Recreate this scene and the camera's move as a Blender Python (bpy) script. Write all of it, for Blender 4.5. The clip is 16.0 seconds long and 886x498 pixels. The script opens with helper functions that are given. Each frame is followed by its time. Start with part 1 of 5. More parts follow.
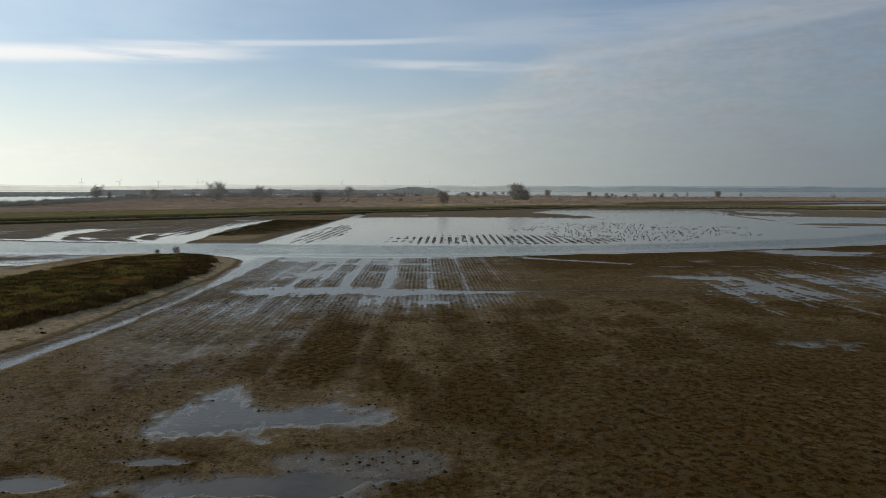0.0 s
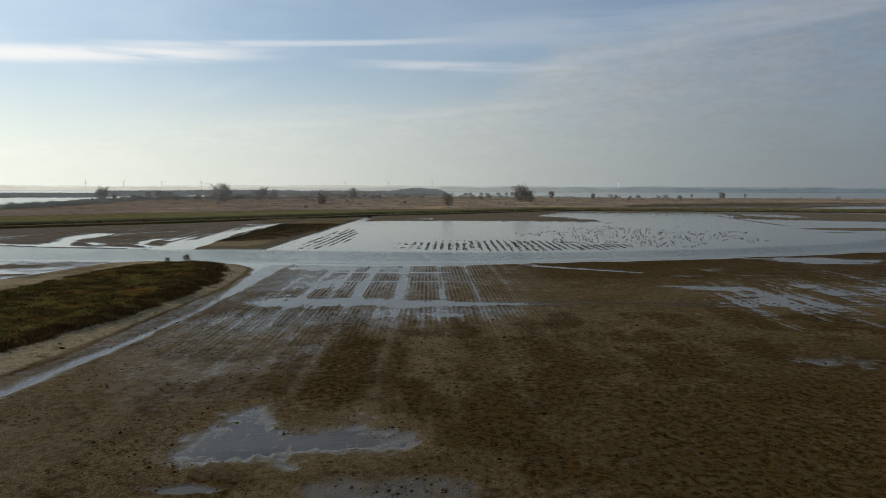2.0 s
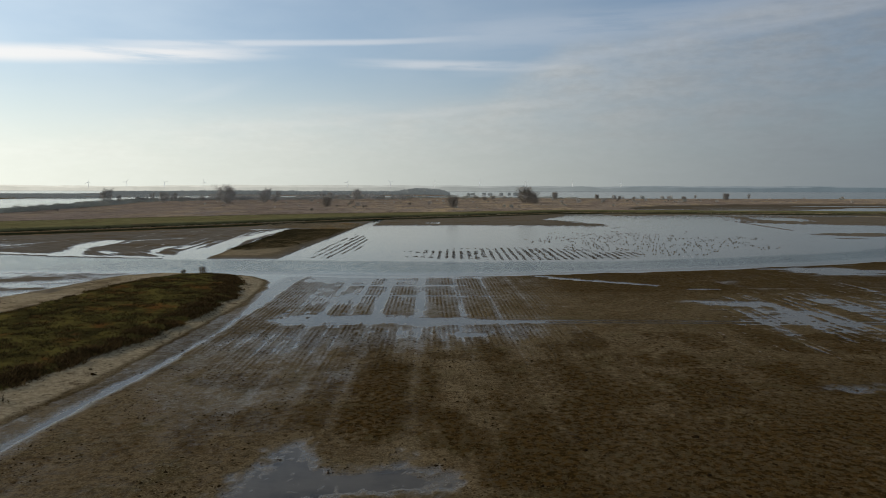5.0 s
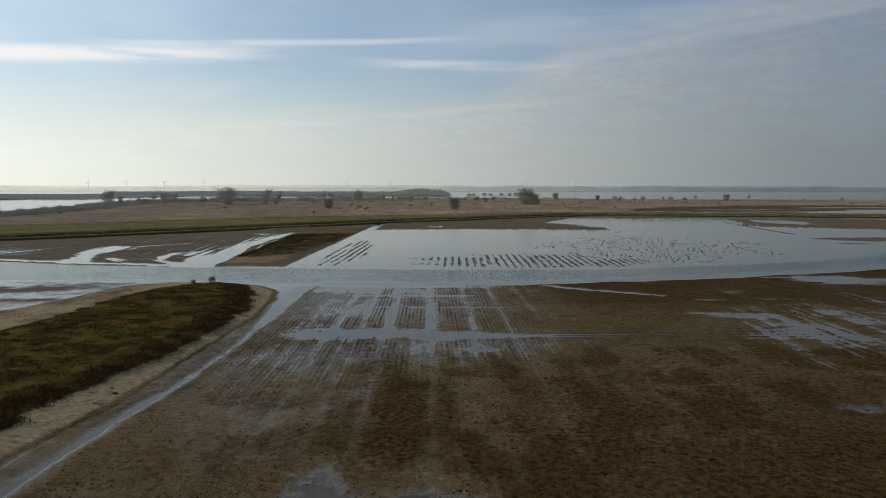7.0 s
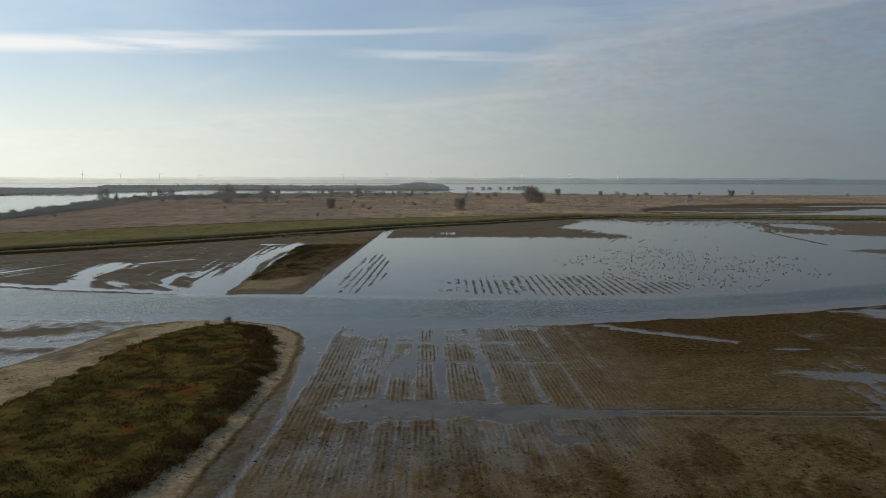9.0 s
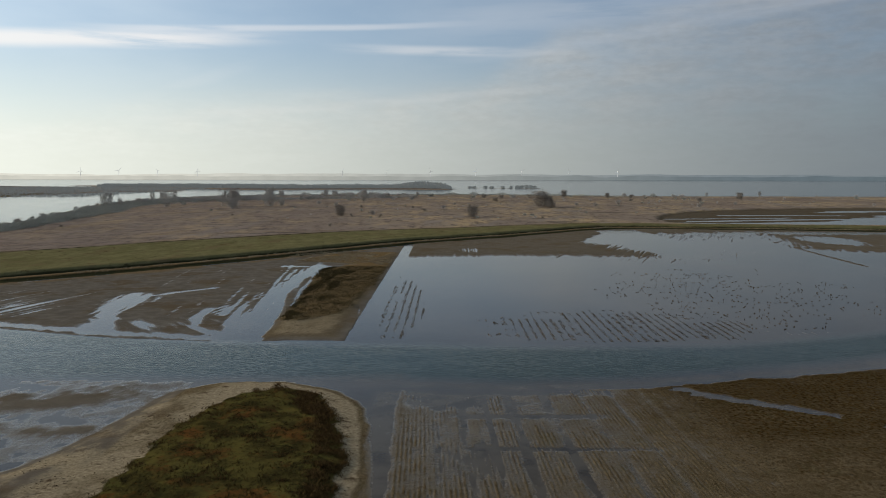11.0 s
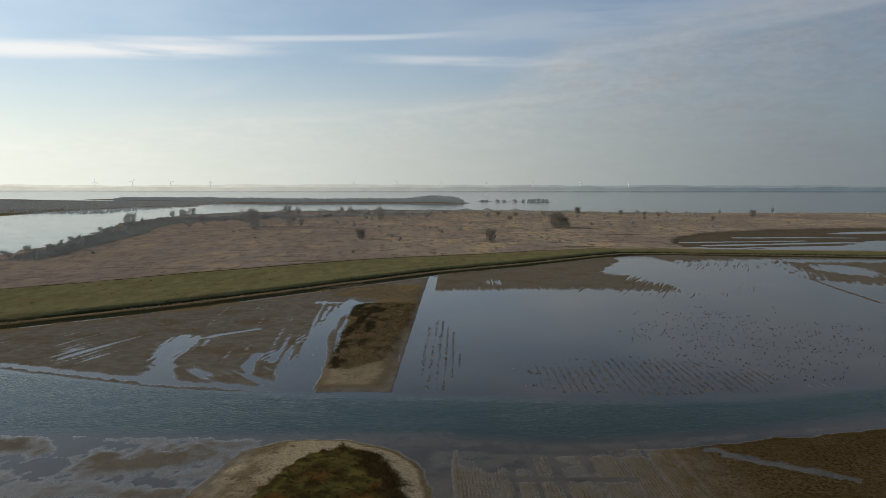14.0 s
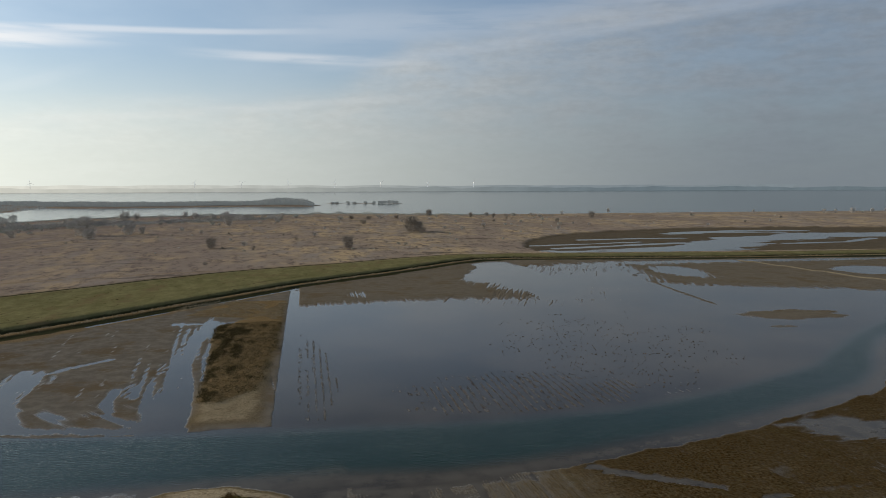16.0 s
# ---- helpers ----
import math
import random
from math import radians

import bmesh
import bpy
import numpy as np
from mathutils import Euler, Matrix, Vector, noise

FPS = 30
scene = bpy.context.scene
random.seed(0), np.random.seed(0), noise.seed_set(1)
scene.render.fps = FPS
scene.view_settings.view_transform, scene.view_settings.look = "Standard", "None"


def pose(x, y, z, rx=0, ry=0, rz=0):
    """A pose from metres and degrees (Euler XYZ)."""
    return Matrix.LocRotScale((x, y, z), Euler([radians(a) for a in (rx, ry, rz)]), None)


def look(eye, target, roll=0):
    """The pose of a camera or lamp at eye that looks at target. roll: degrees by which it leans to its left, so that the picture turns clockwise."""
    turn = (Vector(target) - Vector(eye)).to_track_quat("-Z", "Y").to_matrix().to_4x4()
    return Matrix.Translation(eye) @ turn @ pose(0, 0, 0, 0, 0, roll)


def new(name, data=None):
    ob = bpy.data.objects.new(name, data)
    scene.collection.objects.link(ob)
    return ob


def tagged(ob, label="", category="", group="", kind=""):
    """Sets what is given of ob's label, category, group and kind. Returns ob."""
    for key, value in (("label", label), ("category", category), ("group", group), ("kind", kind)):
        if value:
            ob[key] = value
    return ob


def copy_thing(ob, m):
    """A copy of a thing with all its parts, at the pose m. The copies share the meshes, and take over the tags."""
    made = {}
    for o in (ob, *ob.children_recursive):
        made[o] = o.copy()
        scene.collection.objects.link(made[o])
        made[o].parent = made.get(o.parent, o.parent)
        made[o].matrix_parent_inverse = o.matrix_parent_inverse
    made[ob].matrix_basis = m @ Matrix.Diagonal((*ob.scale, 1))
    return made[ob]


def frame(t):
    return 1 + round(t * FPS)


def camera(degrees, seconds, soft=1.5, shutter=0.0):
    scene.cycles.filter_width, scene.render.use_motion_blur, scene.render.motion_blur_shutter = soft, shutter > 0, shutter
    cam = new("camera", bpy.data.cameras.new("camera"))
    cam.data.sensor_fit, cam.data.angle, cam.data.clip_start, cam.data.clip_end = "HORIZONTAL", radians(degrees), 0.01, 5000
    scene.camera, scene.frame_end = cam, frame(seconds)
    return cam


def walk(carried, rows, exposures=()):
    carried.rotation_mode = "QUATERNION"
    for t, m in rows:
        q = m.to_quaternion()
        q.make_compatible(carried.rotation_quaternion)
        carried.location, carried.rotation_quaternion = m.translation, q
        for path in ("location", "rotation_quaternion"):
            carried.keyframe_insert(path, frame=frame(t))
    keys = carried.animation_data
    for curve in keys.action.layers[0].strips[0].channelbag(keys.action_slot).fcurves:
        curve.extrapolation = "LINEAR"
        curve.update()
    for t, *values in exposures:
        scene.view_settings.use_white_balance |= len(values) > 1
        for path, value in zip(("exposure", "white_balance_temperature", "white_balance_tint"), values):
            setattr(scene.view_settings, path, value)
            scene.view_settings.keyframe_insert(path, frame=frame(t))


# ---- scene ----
def shot(x, y, z, yaw, down, lean):
    """Camera pose from a place, a heading to the right of north, a tilt down and a lean, in degrees."""
    a, b = radians(yaw), radians(down)
    way = Vector((math.sin(a) * math.cos(b), math.cos(a) * math.cos(b), -math.sin(b)))
    return look((x, y, z), Vector((x, y, z)) + way * 10, lean)


cam = camera(62.19, 16.0, soft=0.75)
walk(cam, [
    (0.0, shot(0.59, -1.61, 9.84, -0.59, 4.67, 0.09)),
    (0.5, shot(0.44, -1.62, 10.09, -0.68, 4.63, 0.13)),
    (1.0, shot(0.20, -1.69, 10.36, -0.82, 4.64, 0.13)),
    (1.5, shot(-0.03, -1.70, 10.64, -0.80, 4.65, 0.14)),
    (2.0, shot(-0.35, -1.74, 10.93, -0.82, 4.64, 0.14)),
    (2.5, shot(-0.68, -1.79, 11.22, -0.89, 4.66, 0.13)),
    (3.0, shot(-0.96, -1.74, 11.54, -0.83, 4.65, 0.14)),
    (3.5, shot(-1.24, -1.73, 11.88, -0.86, 4.67, 0.13)),
    (4.0, shot(-1.48, -1.73, 12.18, -1.03, 4.70, 0.15)),
    (4.5, shot(-1.85, -1.73, 12.48, -0.97, 4.70, 0.13)),
    (5.0, shot(-2.24, -1.68, 12.72, -0.98, 4.69, 0.09)),
    (7.5, shot(-4.36, -2.48, 14.81, -0.93, 4.75, 0.02)),
    (8.0, shot(-6.38, 8.98, 15.70, -0.36, 5.29, 0.09)),
    (8.5, shot(-8.13, 8.90, 17.47, -0.40, 5.39, 0.08)),
    (9.0, shot(-9.60, 8.83, 19.20, -0.61, 5.40, 0.06)),
    (9.5, shot(-11.07, 8.68, 21.02, -0.77, 5.46, 0.09)),
    (12.0, shot(-20.61, 21.70, 29.57, -0.26, 5.84, 0.10)),
    (12.1, shot(-20.52, 18.94, 29.98, -0.47, 5.72, 0.09)),
    (12.2, shot(-20.43, 16.18, 30.39, -0.68, 5.60, 0.08)),
    (12.3, shot(-20.34, 13.42, 30.80, -0.89, 5.48, 0.07)),
    (12.4, shot(-20.25, 10.66, 31.21, -1.10, 5.36, 0.07)),
    (12.5, shot(-20.16, 7.90, 31.62, -1.30, 5.23, 0.06)),
    (13.0, shot(-20.99, 8.20, 32.95, -1.58, 5.10, -0.00)),
    (13.5, shot(-21.82, 8.76, 34.00, -1.68, 5.11, 0.07)),
    (14.0, shot(-23.21, 9.49, 34.98, -1.22, 5.03, 0.04)),
    (14.5, shot(-24.91, 10.26, 35.79, -0.38, 5.06, -0.11)),
    (15.0, shot(-26.13, 10.96, 36.83, 0.78, 5.01, -0.10)),
    (15.5, shot(-27.06, 11.31, 37.85, 4.38, 4.99, -0.07)),
    (16.0, shot(-28.33, 11.53, 39.10, 10.57, 5.06, -0.11)),
], exposures=[(0.0, 0.03), (12.5, 0.0), (14.5, 0.0), (16.0, 0.14)])

# ---------------------------------------------------------------- sky and sun
SUN_AZ, SUN_EL = -72.0, 20.0
world = bpy.data.worlds.new("winter_sky")
scene.world = world
world.use_nodes = True
wn, wl = world.node_tree.nodes, world.node_tree.links
wn.clear()


def wmath(op, a, b=None, c=None, clamp=False):
    n = wn.new("ShaderNodeMath")
    n.operation, n.use_clamp = op, clamp
    for i, v in enumerate((a, b, c)):
        if v is None:
            continue
        if isinstance(v, (int, float)):
            n.inputs[i].default_value = v
        else:
            wl.new(v, n.inputs[i])
    return n.outputs[0]


def wramp(v, lo, hi, to0=0.0, to1=1.0):
    n = wn.new("ShaderNodeMapRange")
    n.interpolation_type = "SMOOTHSTEP"
    wl.new(v, n.inputs[0])
    for i, k in enumerate((lo, hi, to0, to1)):
        n.inputs[1 + i].default_value = k
    return n.outputs[0]


def wnoise(u, v, su, sv, detail, seed):
    comb = wn.new("ShaderNodeCombineXYZ")
    wl.new(wmath("MULTIPLY", u, su), comb.inputs[0])
    wl.new(wmath("MULTIPLY", v, sv), comb.inputs[1])
    comb.inputs[2].default_value = seed
    n = wn.new("ShaderNodeTexNoise")
    n.inputs["Scale"].default_value, n.inputs["Detail"].default_value = 1.0, detail
    n.inputs["Roughness"].default_value = 0.55
    wl.new(comb.outputs[0], n.inputs["Vector"])
    return n.outputs[0]


def wmix(fac, a, b):
    n = wn.new("ShaderNodeMix")
    n.data_type = "RGBA"
    wl.new(fac, n.inputs[0])
    for i, v in ((6, a), (7, b)):
        if isinstance(v, tuple):
            n.inputs[i].default_value = (*v, 1)
        else:
            wl.new(v, n.inputs[i])
    return n.outputs[2]


coords = wn.new("ShaderNodeTexCoord")
split = wn.new("ShaderNodeSeparateXYZ")
wl.new(coords.outputs["Generated"], split.inputs[0])
az = wmath("ARCTAN2", split.outputs[0], split.outputs[1])
el = wmath("ARCSINE", split.outputs[2])
sky = wn.new("ShaderNodeTexSky")
sky.sky_type, sky.sun_disc = "NISHITA", False
sky.sun_elevation, sky.sun_rotation = radians(SUN_EL), radians(SUN_AZ)
sky.altitude, sky.air_density, sky.dust_density, sky.ozone_density = 0, 1.0, 0.5, 3.0
SKY = 0.10
lit = wn.new("ShaderNodeVectorMath")
lit.operation = "SCALE"
lit.inputs[3].default_value = SKY
wl.new(sky.outputs[0], lit.inputs[0])

# brightness of thin cloud and haze falls off with the angle from the sun
sunward = wramp(az, -1.05, 0.70)
cloud_tone = wmix(sunward, (1.03, 1.06, 1.02), (0.207, 0.244, 0.290))
haze_tone = wmix(sunward, (1.08, 1.11, 0.97), (0.168, 0.197, 0.217))

# a broad veil of high cloud, its upper rim rising to the right
rim = wmath("ADD", wmath("MULTIPLY_ADD", az, 0.085, 0.108), wmath("ADD", wramp(az, 0.02, 0.15, 0.0, 0.05), wmath("MULTIPLY", wmath("MAXIMUM", wmath("SUBTRACT", az, 0.1), 0.0), 0.13)))
ripple = wnoise(az, el, 5.0, 26.0, 5.0, 3.0)
above = wmath("ADD", wmath("SUBTRACT", el, rim), wmath("MULTIPLY_ADD", ripple, 0.05, -0.025))
veil = wmath("MULTIPLY", wramp(above, 0.03, -0.025), wramp(wnoise(az, el, 11.0, 34.0, 6.0, 9.0), 0.3, 0.7, 0.50, 0.95))
thin = wmath("MULTIPLY", wramp(wnoise(az, el, 3.0, 9.0, 5.0, 50.0), 0.25, 0.75, 0.36, 0.68), wramp(el, 0.22, 0.6, 1.0, 0.8))
tint = wmix(thin, lit.outputs[0], wmix(sunward, (0.82, 0.96, 1.06), (0.175, 0.235, 0.33)))
fleece = wramp(wmath("ADD", wmath("MULTIPLY", wnoise(az, el, 60.0, 150.0, 4.0, 71.0), 0.5), wmath("MULTIPLY", wnoise(az, el, 16.0, 60.0, 5.0, 72.0), 0.5)), 0.36, 0.64, 0.93, 1.07)
fleecy = wn.new("ShaderNodeVectorMath")
fleecy.operation = "SCALE"
wl.new(cloud_tone, fleecy.inputs[0])
wl.new(fleece, fleecy.inputs[3])
# unseen grey stretch of upper sky, added to dim reflections in the water
high = wmath("MULTIPLY", wramp(el, 0.24, 0.42), wramp(az, -0.35, 0.25, 0.0, 0.8))
tint = wmix(high, tint, (0.115, 0.145, 0.175))
tint = wmix(veil, tint, fleecy.outputs[0])

# long streaks of bright cirrus
def streak(az0, az1, el0, thick, slope, seed, gain):
    wave = wmath("MULTIPLY_ADD", wnoise(az, el, 4.0, 14.0, 4.0, seed), 0.008, -0.004)
    mid = wmath("ADD", wmath("MULTIPLY_ADD", az, slope, el0), wave)
    off = wmath("ABSOLUTE", wmath("SUBTRACT", el, mid))
    body = wramp(off, thick, thick * 0.15)
    ends = wmath("MULTIPLY", wramp(az, az0 - 0.08, az0 + 0.06), wramp(az, az1 + 0.1, az1 - 0.12))
    grain = wramp(wnoise(az, el, 7.0, 70.0, 5.0, seed + 5), 0.22, 0.55)
    return wmath("MULTIPLY", wmath("MULTIPLY", body, ends), wmath("MULTIPLY", grain, gain))


for args in ((-1.6, -0.27, 0.191, 0.014, 0.066, 1.0, 1.0), (-0.42, -0.02, 0.196, 0.006, 0.044, 12.0, 0.5),
             (-0.10, 0.11, 0.163, 0.009, -0.01, 21.0, 0.55), (0.0, 0.9, 0.20, 0.03, 0.05, 33.0, 0.2),
             (-0.40, 0.10, 0.103, 0.008, 0.085, 44.0, 0.22), (0.02, 0.60, 0.150, 0.012, 0.12, 52.0, 0.16), (-0.36, -0.30, 0.232, 0.012, 0.35, 61.0, 0.2)):
    tint = wmix(streak(*args), tint, wmix(sunward, (1.0, 1.0, 1.0), (0.5, 0.53, 0.58)))

# haze thickening towards the horizon
haze = wmath("MULTIPLY", wramp(el, 0.20, -0.01), 0.82)
tint = wmix(haze, tint, haze_tone)
bg, wout = wn.new("ShaderNodeBackground"), wn.new("ShaderNodeOutputWorld")
wl.new(tint, bg.inputs[0])
wl.new(bg.outputs[0], wout.inputs[0])

sun = new("sun", bpy.data.lights.new("sun", "SUN"))
sun.data.energy, sun.data.angle, sun.data.color = 3.2, radians(1.2), (1.0, 0.86, 0.66)
a, b = radians(SUN_AZ), radians(SUN_EL)
toward = Vector((math.sin(a) * math.cos(b), math.cos(a) * math.cos(b), math.sin(b)))
sun.matrix_world = look(toward * 100, (0, 0, 0))


# ---------------------------------------------------------------- materials
class Nodes:
    """Small helper that builds a node material."""

    def __init__(self, name):
        self.mat = bpy.data.materials.new(name)
        self.mat.use_nodes = True
        self.n, self.l = self.mat.node_tree.nodes, self.mat.node_tree.links
        self.bsdf = self.n["Principled BSDF"]
        self.geo = self.n.new("ShaderNodeNewGeometry")

    def link(self, a, b):
        self.l.new(a, b)

    def put(self, sock, v):
        if isinstance(v, tuple):
            sock.default_value = (*v, 1) if len(v) == 3 and len(sock.default_value) == 4 else v
        elif isinstance(v, (int, float)):
            sock.default_value = v
        else:
            self.link(v, sock)

    def noise(self, scale, detail=4.0, rough=0.6, stretch=(1, 1, 1), turn=0.0):
        m = self.n.new("ShaderNodeMapping")
        m.inputs["Scale"].default_value = stretch
        m.inputs["Rotation"].default_value = (0, 0, turn)
        self.link(self.geo.outputs["Position"], m.inputs[0])
        t = self.n.new("ShaderNodeTexNoise")
        t.inputs["Scale"].default_value, t.inputs["Detail"].default_value, t.inputs["Roughness"].default_value = scale, detail, rough
        self.link(m.outputs[0], t.inputs["Vector"])
        return t.outputs[0]

    def ramp(self, v, lo, hi, a=0.0, b=1.0):
        r = self.n.new("ShaderNodeMapRange")
        r.interpolation_type = "SMOOTHSTEP"
        self.link(v, r.inputs[0])
        for i, k in enumerate((lo, hi, a, b)):
            r.inputs[1 + i].default_value = k
        return r.outputs[0]

    def math(self, op, a, b=0.0):
        m = self.n.new("ShaderNodeMath")
        m.operation = op
        self.put(m.inputs[0], a)
        self.put(m.inputs[1], b)
        return m.outputs[0]

    def mix(self, fac, a, b):
        m = self.n.new("ShaderNodeMix")
        m.data_type = "RGBA"
        self.put(m.inputs[0], fac)
        self.put(m.inputs[6], a)
        self.put(m.inputs[7], b)
        return m.outputs[2]

    def zone(self, name):
        t = self.n.new("ShaderNodeAttribute")
        t.attribute_name = name
        s = self.n.new("ShaderNodeSeparateColor")
        self.link(t.outputs["Color"], s.inputs[0])
        return s.outputs

    def height(self):
        s = self.n.new("ShaderNodeSeparateXYZ")
        self.link(self.geo.outputs["Position"], s.inputs[0])
        return s.outputs[2]

    def island(self):
        return self.geo.outputs["Random Per Island"]

    def bump(self, v, strength, dist, before=None):
        b = self.n.new("ShaderNodeBump")
        self.put(b.inputs["Strength"], strength)
        b.inputs["Distance"].default_value = dist
        self.link(v, b.inputs["Height"])
        if before is not None:
            self.link(before, b.inputs["Normal"])
        return b.outputs[0]

    def done(self, colour, rough, normal=None, spec=0.5):
        self.put(self.bsdf.inputs["Base Color"], colour)
        self.put(self.bsdf.inputs["Roughness"], rough)
        self.put(self.bsdf.inputs["Specular IOR Level"], spec)
        if normal is not None:
            self.link(normal, self.bsdf.inputs["Normal"])
        return self.mat


def ground_material():
    m = Nodes("wetland_ground")
    za, zb, zc = m.zone("zone_a"), m.zone("zone_b"), m.zone("zone_c")
    sand, moss, meadow = za[0], za[1], za[2]
    heath, marsh, dry = zb[0], zb[1], zb[2]
    straw_z, path_z, ditch_shade_z = zc[0], zc[1], zc[2]
    fine, mid, broad = m.noise(2.6, 6, 0.72), m.noise(0.35, 5), m.noise(0.05, 4)
    rows = m.noise(1.0, 5, 0.65, (1.9, 0.10, 1))
    mud = m.mix(m.ramp(fine, 0.40, 0.60), (0.082, 0.061, 0.033), (0.165, 0.127, 0.075))
    mud = m.mix(m.ramp(mid, 0.42, 0.66), mud, (0.088, 0.065, 0.035))
    mud = m.mix(m.math("MULTIPLY", m.ramp(rows, 0.42, 0.68), 0.4), mud, (0.095, 0.066, 0.034))
    mud = m.mix(m.math("MULTIPLY", m.ramp(broad, 0.42, 0.62), 0.5), mud, (0.095, 0.070, 0.037))
    # dry masks dead litter and dark marsh, with lens falloff painted in
    mud = m.mix(m.math("MULTIPLY", dry, m.ramp(broad, 0.35, 0.6, 0.4, 0.64)), mud, (0.034, 0.025, 0.010))
    mud = m.mix(m.math("MULTIPLY", m.ramp(m.noise(0.28, 5, 0.65), 0.52, 0.68), 0.35), mud, (0.050, 0.048, 0.016))
    rust = m.ramp(m.noise(0.22, 6, 0.7), 0.55, 0.7)
    mud = m.mix(m.math("MULTIPLY", rust, 0.4), mud, (0.075, 0.038, 0.012))
    grit = m.noise(10.0, 5, 0.78)
    mud = m.mix(m.ramp(grit, 0.50, 0.64), mud, m.mix(dry, (0.22, 0.175, 0.11), (0.062, 0.040, 0.016)))
    mud = m.mix(m.ramp(grit, 0.46, 0.36), mud, m.mix(dry, (0.052, 0.038, 0.020), (0.012, 0.008, 0.003)))
    flecks = m.noise(2.1, 7, 0.70, (1.2, 0.9, 1))
    litter = m.mix(m.ramp(fine, 0.4, 0.6), (0.020, 0.012, 0.004), (0.062, 0.036, 0.012))
    mud = m.mix(m.math("MULTIPLY", m.math("ADD", m.math("MULTIPLY", m.ramp(flecks, 0.57, 0.61), 0.7), m.math("MULTIPLY", dry, m.ramp(flecks, 0.46, 0.50, 0.0, 1.0))), m.math("ADD", m.math("MULTIPLY", dry, 0.15), 0.72)), mud, litter)
    silt = m.mix(m.ramp(mid, 0.3, 0.75), (0.098, 0.086, 0.071), (0.148, 0.129, 0.105))
    silt = m.mix(m.ramp(m.noise(0.09, 6, 0.7), 0.5, 0.64), silt, (0.10, 0.076, 0.050))
    colour = m.mix(marsh, mud, silt)
    beach = m.mix(m.ramp(fine, 0.3, 0.7), (0.165, 0.13, 0.082), (0.33, 0.27, 0.18))
    beach = m.mix(m.ramp(m.noise(0.5, 6, 0.75), 0.55, 0.66), beach, (0.075, 0.052, 0.030))
    beach = m.mix(m.ramp(m.noise(2.2, 7, 0.75), 0.58, 0.66), beach, (0.030, 0.022, 0.012))
    colour = m.mix(m.ramp(m.math("ADD", sand, m.math("MULTIPLY", mid, 0.35)), 0.4, 0.85), colour, beach)
    turf = m.mix(m.ramp(mid, 0.36, 0.62), (0.030, 0.025, 0.009), (0.082, 0.068, 0.020))
    turf = m.mix(m.ramp(m.noise(0.42, 6, 0.7), 0.54, 0.64), turf, (0.074, 0.066, 0.019))
    turf = m.mix(m.ramp(m.noise(0.20, 7, 0.7), 0.53, 0.66), turf, (0.095, 0.044, 0.014))
    turf = m.mix(m.ramp(m.noise(1.3, 6, 0.7), 0.54, 0.68), turf, (0.010, 0.006, 0.003))
    turf = m.mix(m.math("MULTIPLY", m.ramp(m.noise(1.7, 4, 0.6), 0.62, 0.68), 0.7), turf, (0.095, 0.044, 0.012))
    edge = m.ramp(m.math("ADD", moss, m.math("MULTIPLY", m.noise(0.8, 6, 0.7), 0.5)), 0.6, 0.85)
    colour = m.mix(edge, colour, turf)
    grass = m.mix(m.ramp(m.noise(0.16, 8, 0.8, (1.1, 0.5, 1)), 0.34, 0.68), (0.098, 0.092, 0.040), (0.160, 0.142, 0.070))
    grass = m.mix(m.ramp(m.noise(0.07, 8, 0.78, (0.9, 0.5, 1)), 0.50, 0.66), grass, (0.125, 0.094, 0.05))
    grass = m.mix(m.ramp(m.noise(0.5, 6, 0.78, (1.1, 0.4, 1)), 0.58, 0.68), grass, (0.035, 0.028, 0.012))
    colour = m.mix(m.ramp(m.math("ADD", meadow, m.math("MULTIPLY", mid, 0.3)), 0.5, 0.8), colour, grass)
    straw = m.mix(m.ramp(m.noise(0.045, 8, 0.72, (1.2, 0.45, 1)), 0.40, 0.60), (0.34, 0.255, 0.155), (0.22, 0.185, 0.158))
    straw = m.mix(m.ramp(m.noise(0.014, 6, 0.65, (1.1, 0.5, 1)), 0.46, 0.60), straw, (0.215, 0.17, 0.137))
    straw = m.mix(m.ramp(m.noise(0.17, 8, 0.80, (1.2, 0.42, 1)), 0.50, 0.60), straw, (0.125, 0.097, 0.077))
    straw = m.mix(m.math("MULTIPLY", m.ramp(m.noise(0.05, 7, 0.75, (0.3, 1.2, 1), 0.12), 0.57, 0.63), 0.75), straw, (0.070, 0.056, 0.044))
    straw = m.mix(m.math("MULTIPLY", m.ramp(m.noise(0.4, 6, 0.8), 0.56, 0.66), 0.6), straw, (0.36, 0.275, 0.175))
    sx = m.n.new("ShaderNodeSeparateXYZ")
    m.link(m.geo.outputs["Position"], sx.inputs[0])
    heathery = m.math("MULTIPLY", m.ramp(sx.outputs[0], 60, -240, 0.0, 0.62), m.ramp(m.noise(0.03, 6, 0.7, (0.8, 0.6, 1)), 0.3, 0.6, 0.4, 1.0))
    straw = m.mix(heathery, straw, m.mix(m.ramp(m.noise(0.2, 6, 0.75), 0.4, 0.62), (0.205, 0.165, 0.148), (0.115, 0.092, 0.083)))
    colour = m.mix(heath, colour, straw)
    colour = m.mix(m.ramp(m.math("ADD", straw_z, m.math("MULTIPLY", mid, 0.3)), 0.4, 0.9), colour, m.mix(m.ramp(fine, 0.3, 0.7), (0.085, 0.055, 0.026), (0.20, 0.14, 0.07)))
    colour = m.mix(m.math("MULTIPLY", path_z, m.ramp(mid, 0.35, 0.6)), colour, (0.20, 0.15, 0.10))
